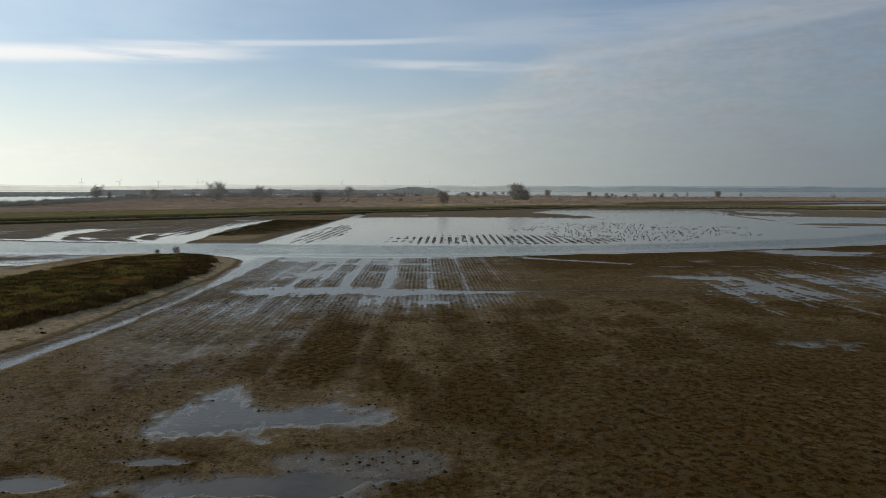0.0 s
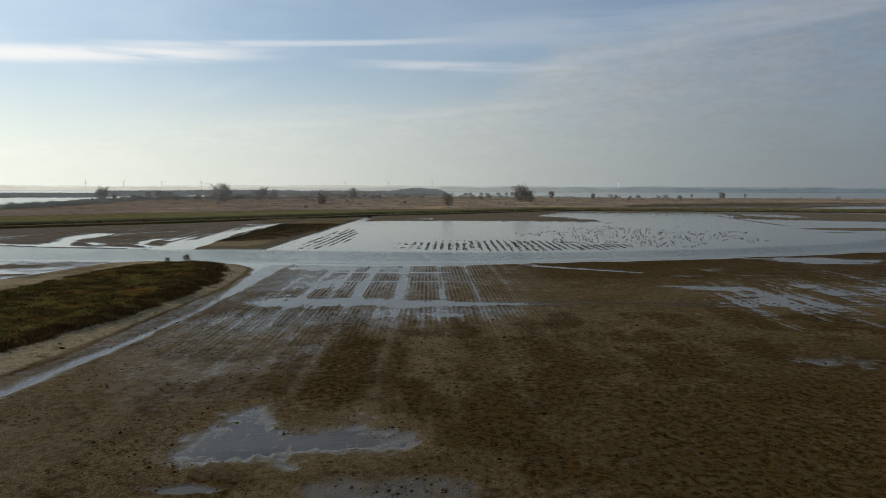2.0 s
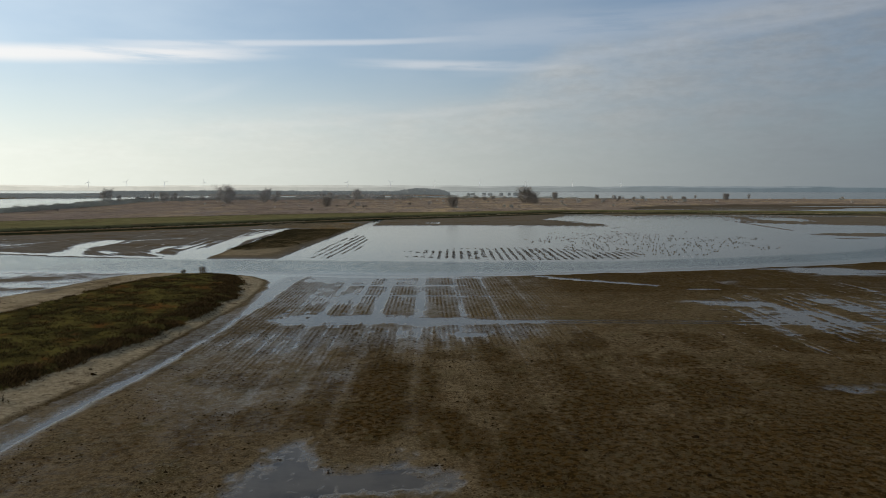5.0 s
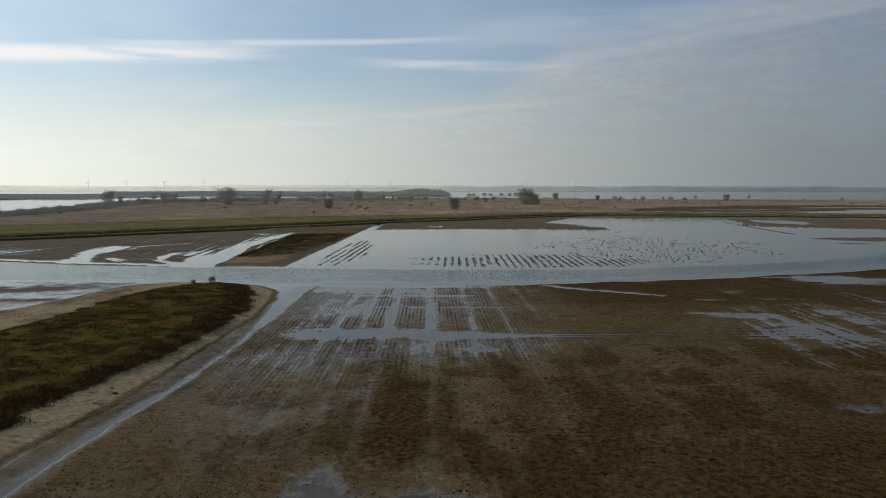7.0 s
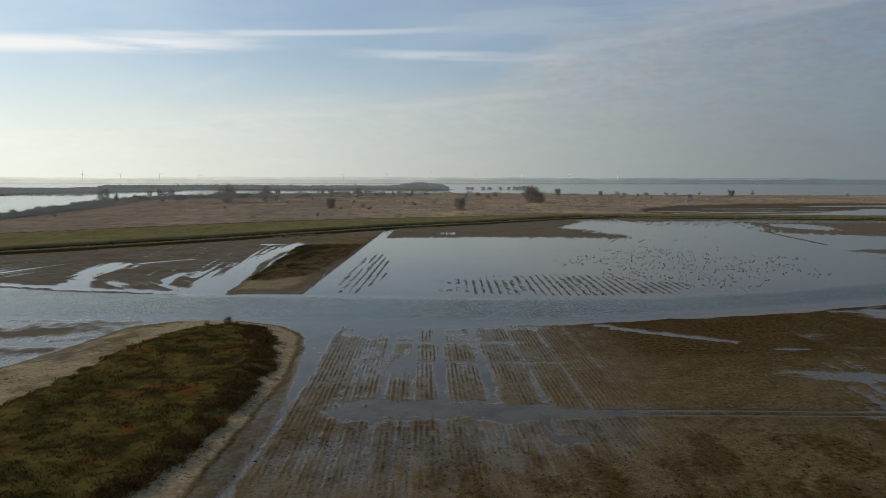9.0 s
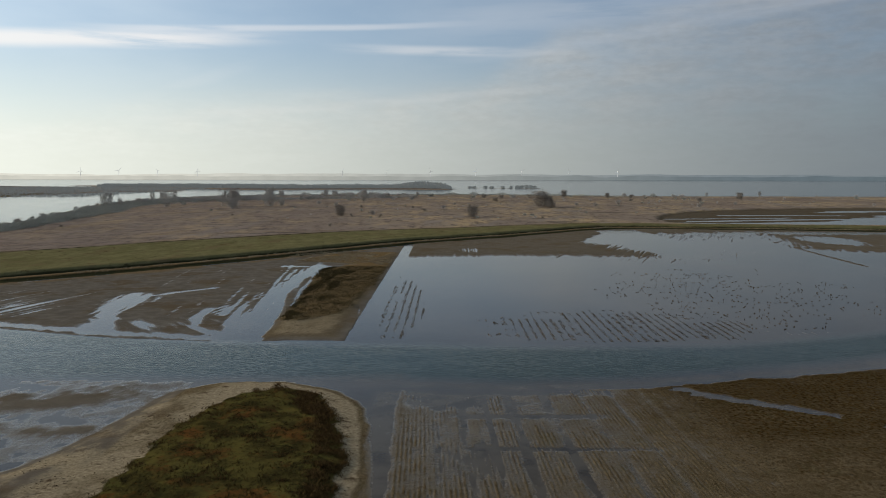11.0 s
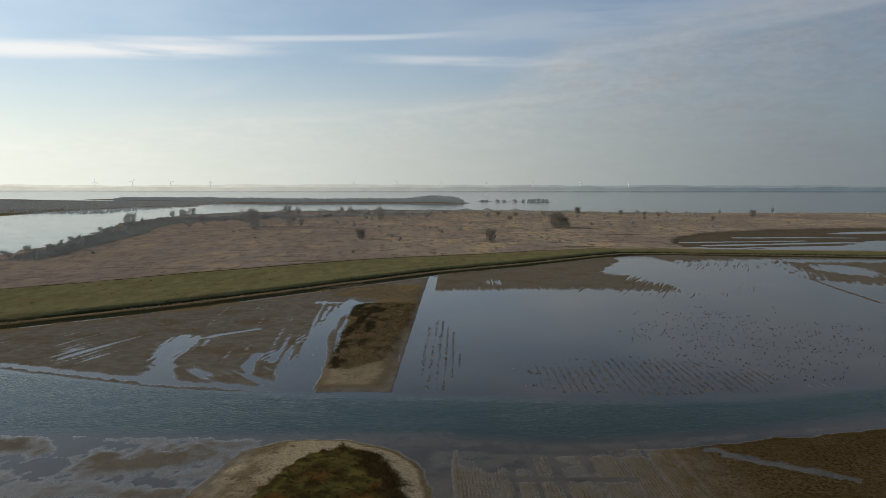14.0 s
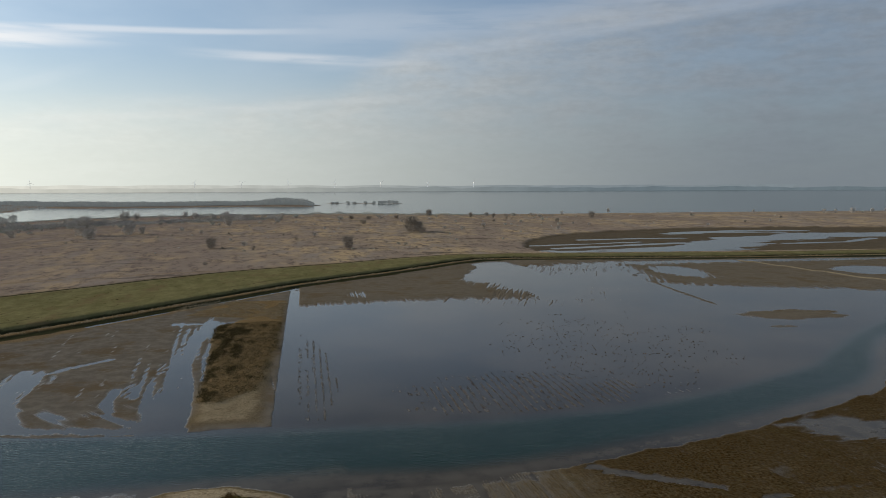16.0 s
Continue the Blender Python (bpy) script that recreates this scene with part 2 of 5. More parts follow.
    # dark ditch growth, with shade of the bank faces put into the colour
    colour = m.mix(m.ramp(m.math("ADD", ditch_shade_z, m.math("MULTIPLY", fine, 0.3)), 0.35, 0.85), colour, m.mix(fine, (0.014, 0.016, 0.008), (0.044, 0.042, 0.022)))
    z = m.height()
    wet = m.ramp(m.math("ADD", z, m.math("MULTIPLY", fine, 0.06)), 0.125, 0.018)
    colour = m.mix(m.math("MULTIPLY", wet, 0.48), colour, (0.036, 0.027, 0.017))
    rough = m.math("SUBTRACT", m.ramp(fine, 0.2, 0.8, 0.72, 0.95), m.math("MULTIPLY", wet, 0.66))
    nrm = m.bump(fine, m.ramp(wet, 0.2, 1.0, 0.6, 0.12), 0.12)
    nrm = m.bump(grit, m.ramp(wet, 0.2, 1.0, 0.9, 0.10), 0.07, nrm)
    return m.done(colour, rough, nrm, m.ramp(wet, 0.12, 1.0, 0.0, 0.27))


def water_material():
    m = Nodes("shallow_water")
    zones = m.zone("depth")
    deep, sandy = zones[0], zones[1]
    murk = m.mix(m.ramp(m.noise(0.035, 5), 0.35, 0.65), (0.025, 0.019, 0.013), (0.050, 0.039, 0.027))
    colour = m.mix(deep, murk, (0.006, 0.021, 0.017))
    colour = m.mix(m.math("MULTIPLY", sandy, m.ramp(m.noise(0.3, 5), 0.3, 0.6)), colour, (0.075, 0.062, 0.045))
    waves = m.noise(1.9, 3, 0.55, (0.6, 1.5, 1), 0.45)
    swell = m.noise(0.22, 2, 0.5, (0.6, 1.2, 1), -0.3)
    patch = m.ramp(m.noise(0.03, 3), 0.35, 0.65, 0.35, 1.0)
    h = m.math("ADD", m.math("MULTIPLY", waves, m.math("ADD", m.math("MULTIPLY", m.math("MULTIPLY", deep, patch), 1.0), 0.16)), m.math("MULTIPLY", swell, m.math("MULTIPLY", deep, 0.6)))
    m.bsdf.inputs["IOR"].default_value = 1.333
    return m.done(colour, m.math("ADD", m.ramp(deep, 0, 1, 0.10, 0.13), m.math("MULTIPLY", sandy, 0.12)), m.bump(h, 0.42, 0.14), m.ramp(deep, 0.6, 1.0, 0.25, 0.17))


def plain(name, dark, light, scale=1.5, rough=0.85, by_island=False, spec=0.0):
    m = Nodes(name)
    v = m.noise(scale, 5, 0.65)
    if by_island:
        v = m.math("ADD", m.math("MULTIPLY", v, 0.5), m.math("MULTIPLY", m.island(), 0.5))
    return m.done(m.mix(m.ramp(v, 0.25, 0.75), dark, light), rough, None, spec)


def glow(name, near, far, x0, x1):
    """Far distance with its haze painted as emission: a plain backdrop whose tone follows the sky beside it."""
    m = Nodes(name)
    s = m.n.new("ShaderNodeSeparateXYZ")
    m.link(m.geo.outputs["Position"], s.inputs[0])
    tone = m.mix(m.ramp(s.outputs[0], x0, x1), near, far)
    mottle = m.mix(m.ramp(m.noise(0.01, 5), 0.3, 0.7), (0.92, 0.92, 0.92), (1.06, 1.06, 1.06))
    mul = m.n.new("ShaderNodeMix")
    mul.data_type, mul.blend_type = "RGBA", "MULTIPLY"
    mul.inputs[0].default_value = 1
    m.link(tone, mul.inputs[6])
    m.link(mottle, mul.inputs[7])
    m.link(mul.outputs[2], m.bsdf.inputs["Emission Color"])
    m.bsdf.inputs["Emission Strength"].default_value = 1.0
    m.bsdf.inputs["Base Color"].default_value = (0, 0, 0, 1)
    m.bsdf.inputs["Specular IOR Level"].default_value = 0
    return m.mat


GROUND, WATER = ground_material(), water_material()
# twig tone lifted: distance haze is painted into the base colour
TWIG = plain("hazed_bare_twigs", (0.26, 0.245, 0.23), (0.42, 0.40, 0.375), 0.8, 0.9, True)
DARK_TWIG = plain("dark_bare_twigs", (0.15, 0.13, 0.112), (0.28, 0.25, 0.215), 0.8, 0.9, True)
BARK = plain("willow_bark", (0.13, 0.105, 0.085), (0.24, 0.20, 0.165), 3.0, 0.9)
# scrub lightened too, with river haze painted into its colour
SCRUB = plain("hazed_evergreen_scrub", (0.26, 0.265, 0.24), (0.38, 0.38, 0.34), 0.5, 0.9, True)
REED = plain("dry_reed", (0.17, 0.14, 0.095), (0.33, 0.275, 0.19), 0.6, 0.85, True)
SEDGE = plain("dead_sedge", (0.035, 0.021, 0.008), (0.115, 0.070, 0.026), 0.4, 1.0, True, 0.05)
MOSSY = plain("low_heather", (0.022, 0.018, 0.007), (0.100, 0.074, 0.023), 0.7, 1.0, True, 0.05)
STALK = plain("crop_stubble", (0.03, 0.02, 0.012), (0.10, 0.072, 0.042), 0.9, 0.85, True)
CLOD = plain("mud_clod", (0.016, 0.010, 0.005), (0.060, 0.042, 0.020), 2.0, 1.0, True, 0.0)
WOOD = plain("far_woodland_haze_glow", (0.13, 0.135, 0.125), (0.16, 0.16, 0.145), 0.05, 0.95, True, 0.0)
# airlight haze painted in as a grey-blue glow over the far woods
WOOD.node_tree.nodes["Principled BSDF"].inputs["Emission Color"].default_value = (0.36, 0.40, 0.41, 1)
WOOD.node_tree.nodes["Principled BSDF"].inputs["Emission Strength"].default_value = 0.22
ROUGH = plain("rough_grass", (0.028, 0.023, 0.010), (0.088, 0.068, 0.030), 0.16, 1.0, True, 0.05)
STEEL = plain("turbine_paint_haze_glow", (0.74, 0.75, 0.76), (0.80, 0.81, 0.82), 0.05, 0.5)
# haze before the distant turbines, put in as a weak glow
STEEL.node_tree.nodes["Principled BSDF"].inputs["Emission Color"].default_value = (0.55, 0.56, 0.54, 1)
STEEL.node_tree.nodes["Principled BSDF"].inputs["Emission Strength"].default_value = 0.3
HEATHER = plain("dry_heather", (0.12, 0.093, 0.074), (0.27, 0.21, 0.165), 0.1, 0.95, True, 0.0)
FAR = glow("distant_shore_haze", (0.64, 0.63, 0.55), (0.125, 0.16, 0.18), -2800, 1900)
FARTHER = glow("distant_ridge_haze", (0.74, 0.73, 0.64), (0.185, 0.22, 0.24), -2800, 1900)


# ---------------------------------------------------------------- lie of the land
def vnoise(x, y, seed):
    """Smooth value noise in -1..1 on arrays."""
    table = np.random.RandomState(seed).rand(256, 256) * 2 - 1
    xi, yi = np.floor(x).astype(int), np.floor(y).astype(int)
    fx, fy = x - xi, y - yi
    fx, fy = fx * fx * (3 - 2 * fx), fy * fy * (3 - 2 * fy)
    x0, x1, y0, y1 = xi & 255, (xi + 1) & 255, yi & 255, (yi + 1) & 255
    top = table[y0, x0] * (1 - fx) + table[y0, x1] * fx
    low = table[y1, x0] * (1 - fx) + table[y1, x1] * fx
    return top * (1 - fy) + low * fy


def fbm(x, y, seed, octaves=4):
    total, gain, norm = 0, 1.0, 0
    for k in range(octaves):
        total = total + gain * vnoise(x * 2 ** k + 17.3 * k, y * 2 ** k + 5.1 * k, seed + k)
        norm += gain
        gain *= 0.55
    return total / norm


def smooth(v, lo, hi):
    t = np.clip((v - lo) / (hi - lo), 0, 1)
    return t * t * (3 - 2 * t)


def line_dist(pts, x, y):
    best = np.full(x.shape, 1e9)
    for (ax, ay), (bx, by) in zip(pts[:-1], pts[1:]):
        dx, dy = bx - ax, by - ay
        t = np.clip(((x - ax) * dx + (y - ay) * dy) / (dx * dx + dy * dy), 0, 1)
        best = np.minimum(best, np.hypot(x - ax - t * dx, y - ay - t * dy))
    return best


def inside(pts, x, y):
    """Distance to a closed outline, positive within it."""
    ring = list(pts) + [pts[0]]
    odd = np.zeros(x.shape, bool)
    for (ax, ay), (bx, by) in zip(ring[:-1], ring[1:]):
        if ay != by:
            odd ^= ((ay > y) != (by > y)) & (x < (bx - ax) * (y - ay) / (by - ay) + ax)
    return np.where(odd, 1, -1) * line_dist(ring, x, y)


def blob(x, y, cx, cy, rx, ry):
    """1 at the middle of an ellipse, 0 at its rim, negative outside."""
    return 1 - np.hypot((x - cx) / rx, (y - cy) / ry)


NEAR_BANK = [(-5000, 106), (-25, 105.6), (-10, 104), (4, 106), (17, 109.5), (34, 114), (53, 121), (63, 125), (78, 131.7),
             (89, 141), (98, 152), (113, 167), (150, 190), (400, 300), (5000, 420)]
FAR_BANK = [(-5000, 200), (-160, 162), (-108, 143.6), (-95, 139), (-77, 133.0), (-62, 130.2), (-53, 129.8), (-34.6, 130.4)]
SPIT = [(-26.2, 5), (-26.1, 38), (-24.9, 52), (-24.7, 68), (-25.5, 85), (-27.4, 97), (-31.6, 103.5), (-38.7, 107.8), (-46.4, 107.2), (-51.6, 102.5),
        (-53.5, 92), (-55.5, 83), (-62, 70), (-76, 50), (-95, 5)]
TURF = [(-31, 5), (-30, 38), (-29, 47), (-27.4, 56), (-27.0, 70), (-28.2, 85), (-29.6, 91), (-34, 100.6), (-38, 103.4), (-42, 101.4), (-44.4, 96),
        (-45.6, 86), (-46.2, 77), (-46.6, 69), (-50, 55), (-62, 30), (-74, 5)]
FIELD_DITCH = [(-24.5, -20), (-24.5, 31), (-24.2, 40), (-23.4, 50), (-23.2, 63), (-24.0, 80), (-25.8, 97), (-26.2, 107)]
GRASS_PATCH = [(-48.3, 145.5), (-44.6, 144), (-37.5, 152), (-35.4, 190), (-35.2, 262), (-53, 262), (-64, 238), (-46, 231), (-53.3, 217), (-50.4, 180)]
SAND_TIP = [(-49.5, 131.2), (-49.8, 141), (-49, 152), (-40, 175), (-34.6, 182), (-34.5, 131)]
FINGER = [(-56, 226), (-58, 205), (-56, 185), (-54.5, 165), (-53.5, 150), (-52.5, 132)]
DIKE = [(-5000, 150), (-400, 170), (-150, 178), (-107, 217), (-85.5, 241), (-56, 275), (-33, 301), (10, 337), (40, 366), (57, 379),
        (80, 381), (105, 377), (195, 365), (283, 360), (700, 350), (5000, 330)]
SHORE = [(-5000, 330), (-290, 320), (-253, 371), (-256, 407), (-259, 451), (-298, 575), (-329, 668), (-336, 790), (-300, 900), (-217, 955),
         (-116, 985), (9, 1000), (98, 965), (173, 930), (492, 930), (800, 924), (5000, 900)]
LEFT_LAND = [(-1500, 640), (-640, 720), (-526, 800), (-532, 990), (-500, 1095), (-438, 1153), (-480, 1330), (-700, 1500), (-1500, 1900), (-3500, 1900), (-3500, 640)]
ISLAND = [(-700, 1520), (-570, 1460), (-480, 1340), (-350, 1290), (-203, 1335), (-120, 1345), (-16, 1310), (0, 1400), (-40, 1560), (-200, 1640), (-560, 1750), (-900, 1700)]
MARSH = [(100, 415), (110, 396), (290, 384), (700, 374), (700, 570), (476, 578), (290, 602), (170, 555), (112, 480)]
MUD_RIGHT = [(107, 279), (122, 345), (420, 345), (420, 250), (190, 236), (172, 246), (164, 252), (148, 256), (128, 264)]


PUDDLE = [(-12.3, 29), (-12, 31.6), (-10.9, 33.6), (-10.7, 35.7), (-9.8, 36.3), (-8.8, 34.2), (-7.4, 33), (-5.9, 33.8), (-4.8, 35.5), (-3.9, 34.7), (-3.5, 33.3),
          (-2, 32.4), (-1.8, 30.8), (-3.1, 29.9), (-6.6, 29.7), (-6.8, 28.3), (-9.1, 28.6), (-10.8, 28.3)]
# wheel tracks across the ploughed field: place, half width, depth
TRACKS = ((-19.2, 0.35, 0.5), (-16.4, 0.45, 0.9), (-13.6, 0.35, 0.8), (-10.9, 0.62, 1.0), (-6.5, 0.62, 1.0), (-2.1, 0.5, 0.8), (1.6, 0.35, 0.6), (5.4, 0.4, 0.5), (9.6, 0.4, 0.4))


def row_phase(x, y):
    """Across the furrows, which lean a little to the west."""
    return x + 0.035 * (y - 90)


def near_field(x, y, h, z):
    """Ploughed mud on the near side, rows running away from the eye."""
    n1, n2, n3 = fbm(x / 1.1, y / 1.1, 1), fbm(x / 5, y / 5, 11), fbm(x / 22, y / 22, 21)
    xr = row_phase(x, y)
    along, speck = fbm(xr / 0.9, y / 9, 31), fbm(x / 0.38, y / 0.42, 36)
    bank = np.interp(x, [p[0] for p in NEAR_BANK], [p[1] for p in NEAR_BANK])
    d = np.minimum(bank - y + n2 * 1.2, x + 28.0)
    field = smooth(d, -1.5, 2.0) * (x > -26.5)
    true_y, y = y, y + np.interp(y, [20, 30, 68, 93, 104], [1.9, 2.1, 3.0, 2.4, 0.0])
    tilled = smooth(14 - x, 0, 14)
    worn = smooth(fbm(xr / 4, y / 11, 37), -0.55, 0.05) * (0.25 + 0.75 * tilled)
    gaps = 0.2 + 0.8 * smooth(fbm(xr / 0.5, y / 1.5, 34, 2), -0.3, 0.2)
    rows = smooth(np.sin(xr * 2 * np.pi / 0.43 + along * 0.6), -0.5, 0.9) * gaps * worn * smooth(x, -24.5, -22.5) * smooth(y, 34, 56) * (0.45 + 0.55 * smooth(y, 60, 80))
    lanes = sum(k * np.exp(-((xr - c + 0.12 * n1) / w) ** 2) for c, w, k in TRACKS) * (0.35 + 0.65 * smooth(fbm(xr / 1.6, y / 6, 44), -0.45, 0.15))
    wisps = fbm(x / 2.2, y / 0.7, 43, 3)
    streaks = fbm(xr / 0.7, y / 12, 41, 3)
    lie = 0.080 - 0.030 * tilled * smooth(y, 50, 74) - 0.006 * tilled + 0.018 * n3 + 0.016 * n2 + 0.036 * rows * (1 - 0.8 * np.minimum(lanes, 1)) + 0.010 * n1 + 0.016 * speck + 0.012 * along
    # waterlogged rows beside the channel
    soak = smooth(blob(x, y, -11, 92, 17, 19) + 0.30 * n2 + 0.25 * along, 0, 0.5)
    wet = 0.024 * soak * (1 - 0.35 * smooth(x, -4, 4)) + 0.036 * lanes * smooth(y + 6 * n2, 60, 80) * smooth(12 - x, 0, 10)
    wet += 0.020 * lanes * smooth(y + 5 * n2, 30, 50) * smooth(8 - x, 0, 8)
    wet += 0.040 * smooth(blob(x, y, -19.5, 102.5, 9, 5.5) + 0.3 * n2 + 0.2 * streaks, 0, 0.5)
    wet += 0.036 * smooth(blob(x, y, -15, 84.5, 4.5, 5) + 0.6 * streaks + 0.3 * n2, 0.1, 0.5) * (1 - 0.6 * smooth(blob(x, y, -21, 82, 5, 12), 0, 0.4))
    # an open sheet of water across the rows, thinning to a pair of ruts
    half = np.interp(x, [-21.5, -19.5, -11, -8, 0, 6, 10], [0.01, 4.8, 4.4, 2.6, 2.0, 1.2, 0.01])
    mid = np.interp(x, [-20, -10, -5, 5], [71.2, 71.8, 70.8, 71])
    wet += 0.085 * smooth(1 - np.abs(y - mid) / half + 0.75 * n2 + 0.55 * wisps + 0.5 * streaks, 0.0, 0.7) * smooth(x + 3.5 * n2 + 2 * n1, -22.5, -18.5) * smooth(10 - x + 3 * n2, 0, 6)
    wet += 0.05 * smooth(1 - np.abs(y - 87.5) / 0.7 + 0.6 * n1, 0, 0.8) * smooth(x, -18, -13) * smooth(5 - x, 0, 6)
    wet += 0.05 * smooth(1 - np.abs(y - 96.5) / 0.8 + 0.7 * n1 + 0.4 * n2, 0, 0.8) * smooth(x, -20, -15) * smooth(2 - x, 0, 6)
    wet += 0.05 * smooth(1 - np.abs(y - 103.5) / 1.6 + 0.6 * n1, 0, 0.8) * smooth(5 - x, 0, 6)
    wet += 0.024 * smooth(blob(x, y, -12, 62, 14, 8) + 0.7 * streaks + 0.3 * n2, 0.1, 0.7) + 0.026 * smooth(blob(x, y, 0, 66, 12, 6) + 0.8 * streaks, 0.2, 0.8)
    wet += 0.034 * smooth(blob(x, y, -16, 50, 9, 18) + 0.4 * n2 + 0.3 * along, 0.0, 0.6)
    # run-off fanning over the east of the field
    wet += 0.10 * smooth(blob(x, y, 31, 73, 13, 16) + 0.95 * streaks + 0.5 * wisps, 0.38, 0.9)
    wet += 0.10 * smooth(blob(x, y, 47, 80, 16, 20) + 0.95 * streaks + 0.55 * wisps, 0.36, 0.95)
    wet += 0.08 * smooth(blob(x, y, 28, 83, 6, 2.6) + 0.5 * fbm(x / 6, y / 2, 48) + 0.4 * wisps, 0.1, 0.7)
    wet += 0.07 * smooth(blob(x, y, 24, 47, 5, 2.4) + 0.6 * n2 + 0.6 * n1, 0.2, 0.8)
    wet += 0.10 * smooth(blob(x, y, 58, 112, 13, 10) + 0.6 * fbm(x / 8, y / 2.0, 47) + 0.4 * wisps, 0.15, 0.7)
    wet += 0.15 * smooth(1 - line_dist([(10, 104.6), (16.5, 100.6), (24, 97)], x, y) / 1.2 + 0.7 * n1 + 0.3 * wisps, 0, 0.7)
    wet += 0.12 * smooth(blob(x, y, 29.2, 93.8, 3.4, 0.8) + 0.6 * n1, 0, 0.6)
    # shallow puddles at the near end
    near = y < 46
    pool = np.full(x.shape, -9.0)
    pool[near] = inside(PUDDLE, x[near], y[near])
    wet += 0.084 * smooth(pool + 1.0 * n2 + 1.1 * n1 + 1.0 * speck, -0.7, 1.1)
    wet += 0.085 * smooth(blob(x, y, -10.2, 26.0, 1.9, 0.6) + 0.5 * n1, 0.0, 0.6) + 0.095 * smooth(blob(x, y, -13.8, 23.9, 2.6, 0.9) + 0.4 * n1, 0, 0.5)
    wet += 0.095 * smooth(blob(x, y, -6, 23.7, 5.6, 1.4) + 0.4 * n2 + 0.35 * n1, 0.0, 0.6) + 0.06 * smooth(blob(x, y, -2.4, 25.6, 3.8, 1.9) + 0.5 * n2 + 0.4 * n1, 0.0, 0.6)
    wet += 0.04 * smooth(fbm(x / 9, y / 5, 38), 0.4, 0.7) * smooth(y, 44, 54)
    for ry in (70.5, 71.7):
        wet += 0.20 * np.exp(-((y - ry - 0.1 * np.sin(x / 7)) / 0.26) ** 2) * smooth(x, -2, 6) * smooth(n2 + 0.6 * n1, -1.1, -0.5)
    lie = lie - wet
    lie = lie + (0.046 + 0.02 * n1 + 0.012 * n2 - lie) * smooth(-23.2 - x + 0.4 * n2, -0.6, 0.8)
    np.maximum(h, np.where(d > -1.5, -0.5 + (lie + 0.5) * field, -0.7), out=h)
    track = line_dist(FIELD_DITCH, x, true_y)
    half = np.interp(true_y, [20, 45, 62, 78, 90, 106], [0.7, 0.55, 0.5, 0.9, 1.6, 2.8])
    h -= 0.06 * smooth(half + 0.4 * n2 + 0.4 * n1 - track, -0.2, 0.7) * (x > -26.6) * (y < 108)
    # matted dead growth, thickest between the tracks; extra to the right and near end paints in lens falloff
    mats_falloff = 0.8 * smooth(blob(x, y, -6.2, 45, 5.0, 11.5) + 0.45 * n2 + 0.35 * along, 0.0, 0.45) + 0.45 * smooth(blob(x, y, 4.5, 48, 7, 13) + 0.5 * n2 + 0.3 * along, 0.05, 0.5)
    mats_falloff += 0.55 * smooth(fbm(x / 3, y / 4, 39), -0.05, 0.3) * (1 - 0.6 * smooth(pool, -2, 0)) * smooth(y, 80, 60)
    mats_falloff += 0.34 * smooth(x + 6 * n3, 2, 15) * (0.6 + 0.4 * smooth(n2, -0.3, 0.3)) + 0.5 * smooth(y + 4 * n2, 46, 34) * (0.55 + 0.45 * smooth(x + 3 * n2, -6, 0)) * (1 - 0.7 * smooth(pool, -1.5, 0))
    mats_falloff += 0.45 * smooth(x + 5 * n3 - 0.2 * (y - 30), 2, 18) * smooth(y + 5 * n2, 62, 44) + 0.6 * smooth(y + 4 * n2, 80, 98) * smooth(x + 4 * n2, 0, 14)
    z["dry"][:] = np.where(field > 0.5, mats_falloff * (1 - 0.75 * np.minimum(lanes, 1) * smooth(y, 30, 40)), 0)
    z["moss"] += (field > 0.5) * smooth(y, 64, 30) * (0.34 * smooth(x + 5 * n3, 8, 22) + 0.26 * smooth(-9 - x + 3 * n3, 0, 6)) * smooth(n2 + 0.4 * n1, -0.3, 0.3)


def spit(x, y, h, z):
    """Sandy spit with a turf top."""
    n1, n2 = fbm(x / 1.1, y / 1.1, 1), fbm(x / 5, y / 5, 11)
    ds, dt = inside(SPIT, x, y), inside(TURF, x, y)
    up = np.clip((ds + 0.9 * n2) * 0.13, -0.7, 0.42) + smooth(dt + 0.8 * n1, -0.6, 2.5) * (0.26 + 0.16 * n1 + 0.16 * n2) + 0.035 * n1
    h[:] = np.where(ds > -4, np.maximum(h, up), h)
    z["sand"] += np.where(ds > -1, smooth(ds + 0.6 * n2, 0.2, 1.8) * (1 - smooth(-43 - x, 0, 4) * (0.5 + 0.5 * n2 + 0.3 * n1)), 0)
    z["moss"] += np.where(ds > -1, smooth(dt + 1.1 * n2 + 0.8 * n1, -1.4, 1.2), 0)


def flats(x, y, h, z):
    """Mud flats awash beside the spit."""
    n1, n2 = fbm(x / 1.1, y / 1.1, 1), fbm(x / 5, y / 5, 11)
    n4 = fbm(x / 0.6, y / 0.5, 53, 3)
    up = 0.012 + 0.035 * fbm(x / 9, y / 3, 51) + 0.032 * n1 + 0.035 * n2 + 0.022 * n4
    up += 0.06 * smooth(blob(x, y, -64, 99, 9, 5.5) + 0.7 * n2 + 0.3 * n1, 0, .9) + 0.07 * smooth(blob(x, y, -84, 104, 8, 7) + 0.6 * n2 + 0.3 * n1, 0, .9) + 0.05 * smooth(blob(x, y, -58, 89, 7, 2) + 0.6 * n1, 0, .8)
    up -= 0.04 * smooth(blob(x, y, -74, 100, 4, 9) + 0.5 * n2, 0, .6)
    up -= 0.5 * smooth(y + 2 * n2, 107, 114) + 0.05 * smooth(y, 90, 70)
    np.maximum(h, up, out=h)
    z["marsh"][:] = 0.8


def bank_side(x, y):
    foot = np.interp(x, [p[0] for p in DIKE], [p[1] for p in DIKE])
    return line_dist(DIKE, x, y) * np.where(y > foot, 1, -1)


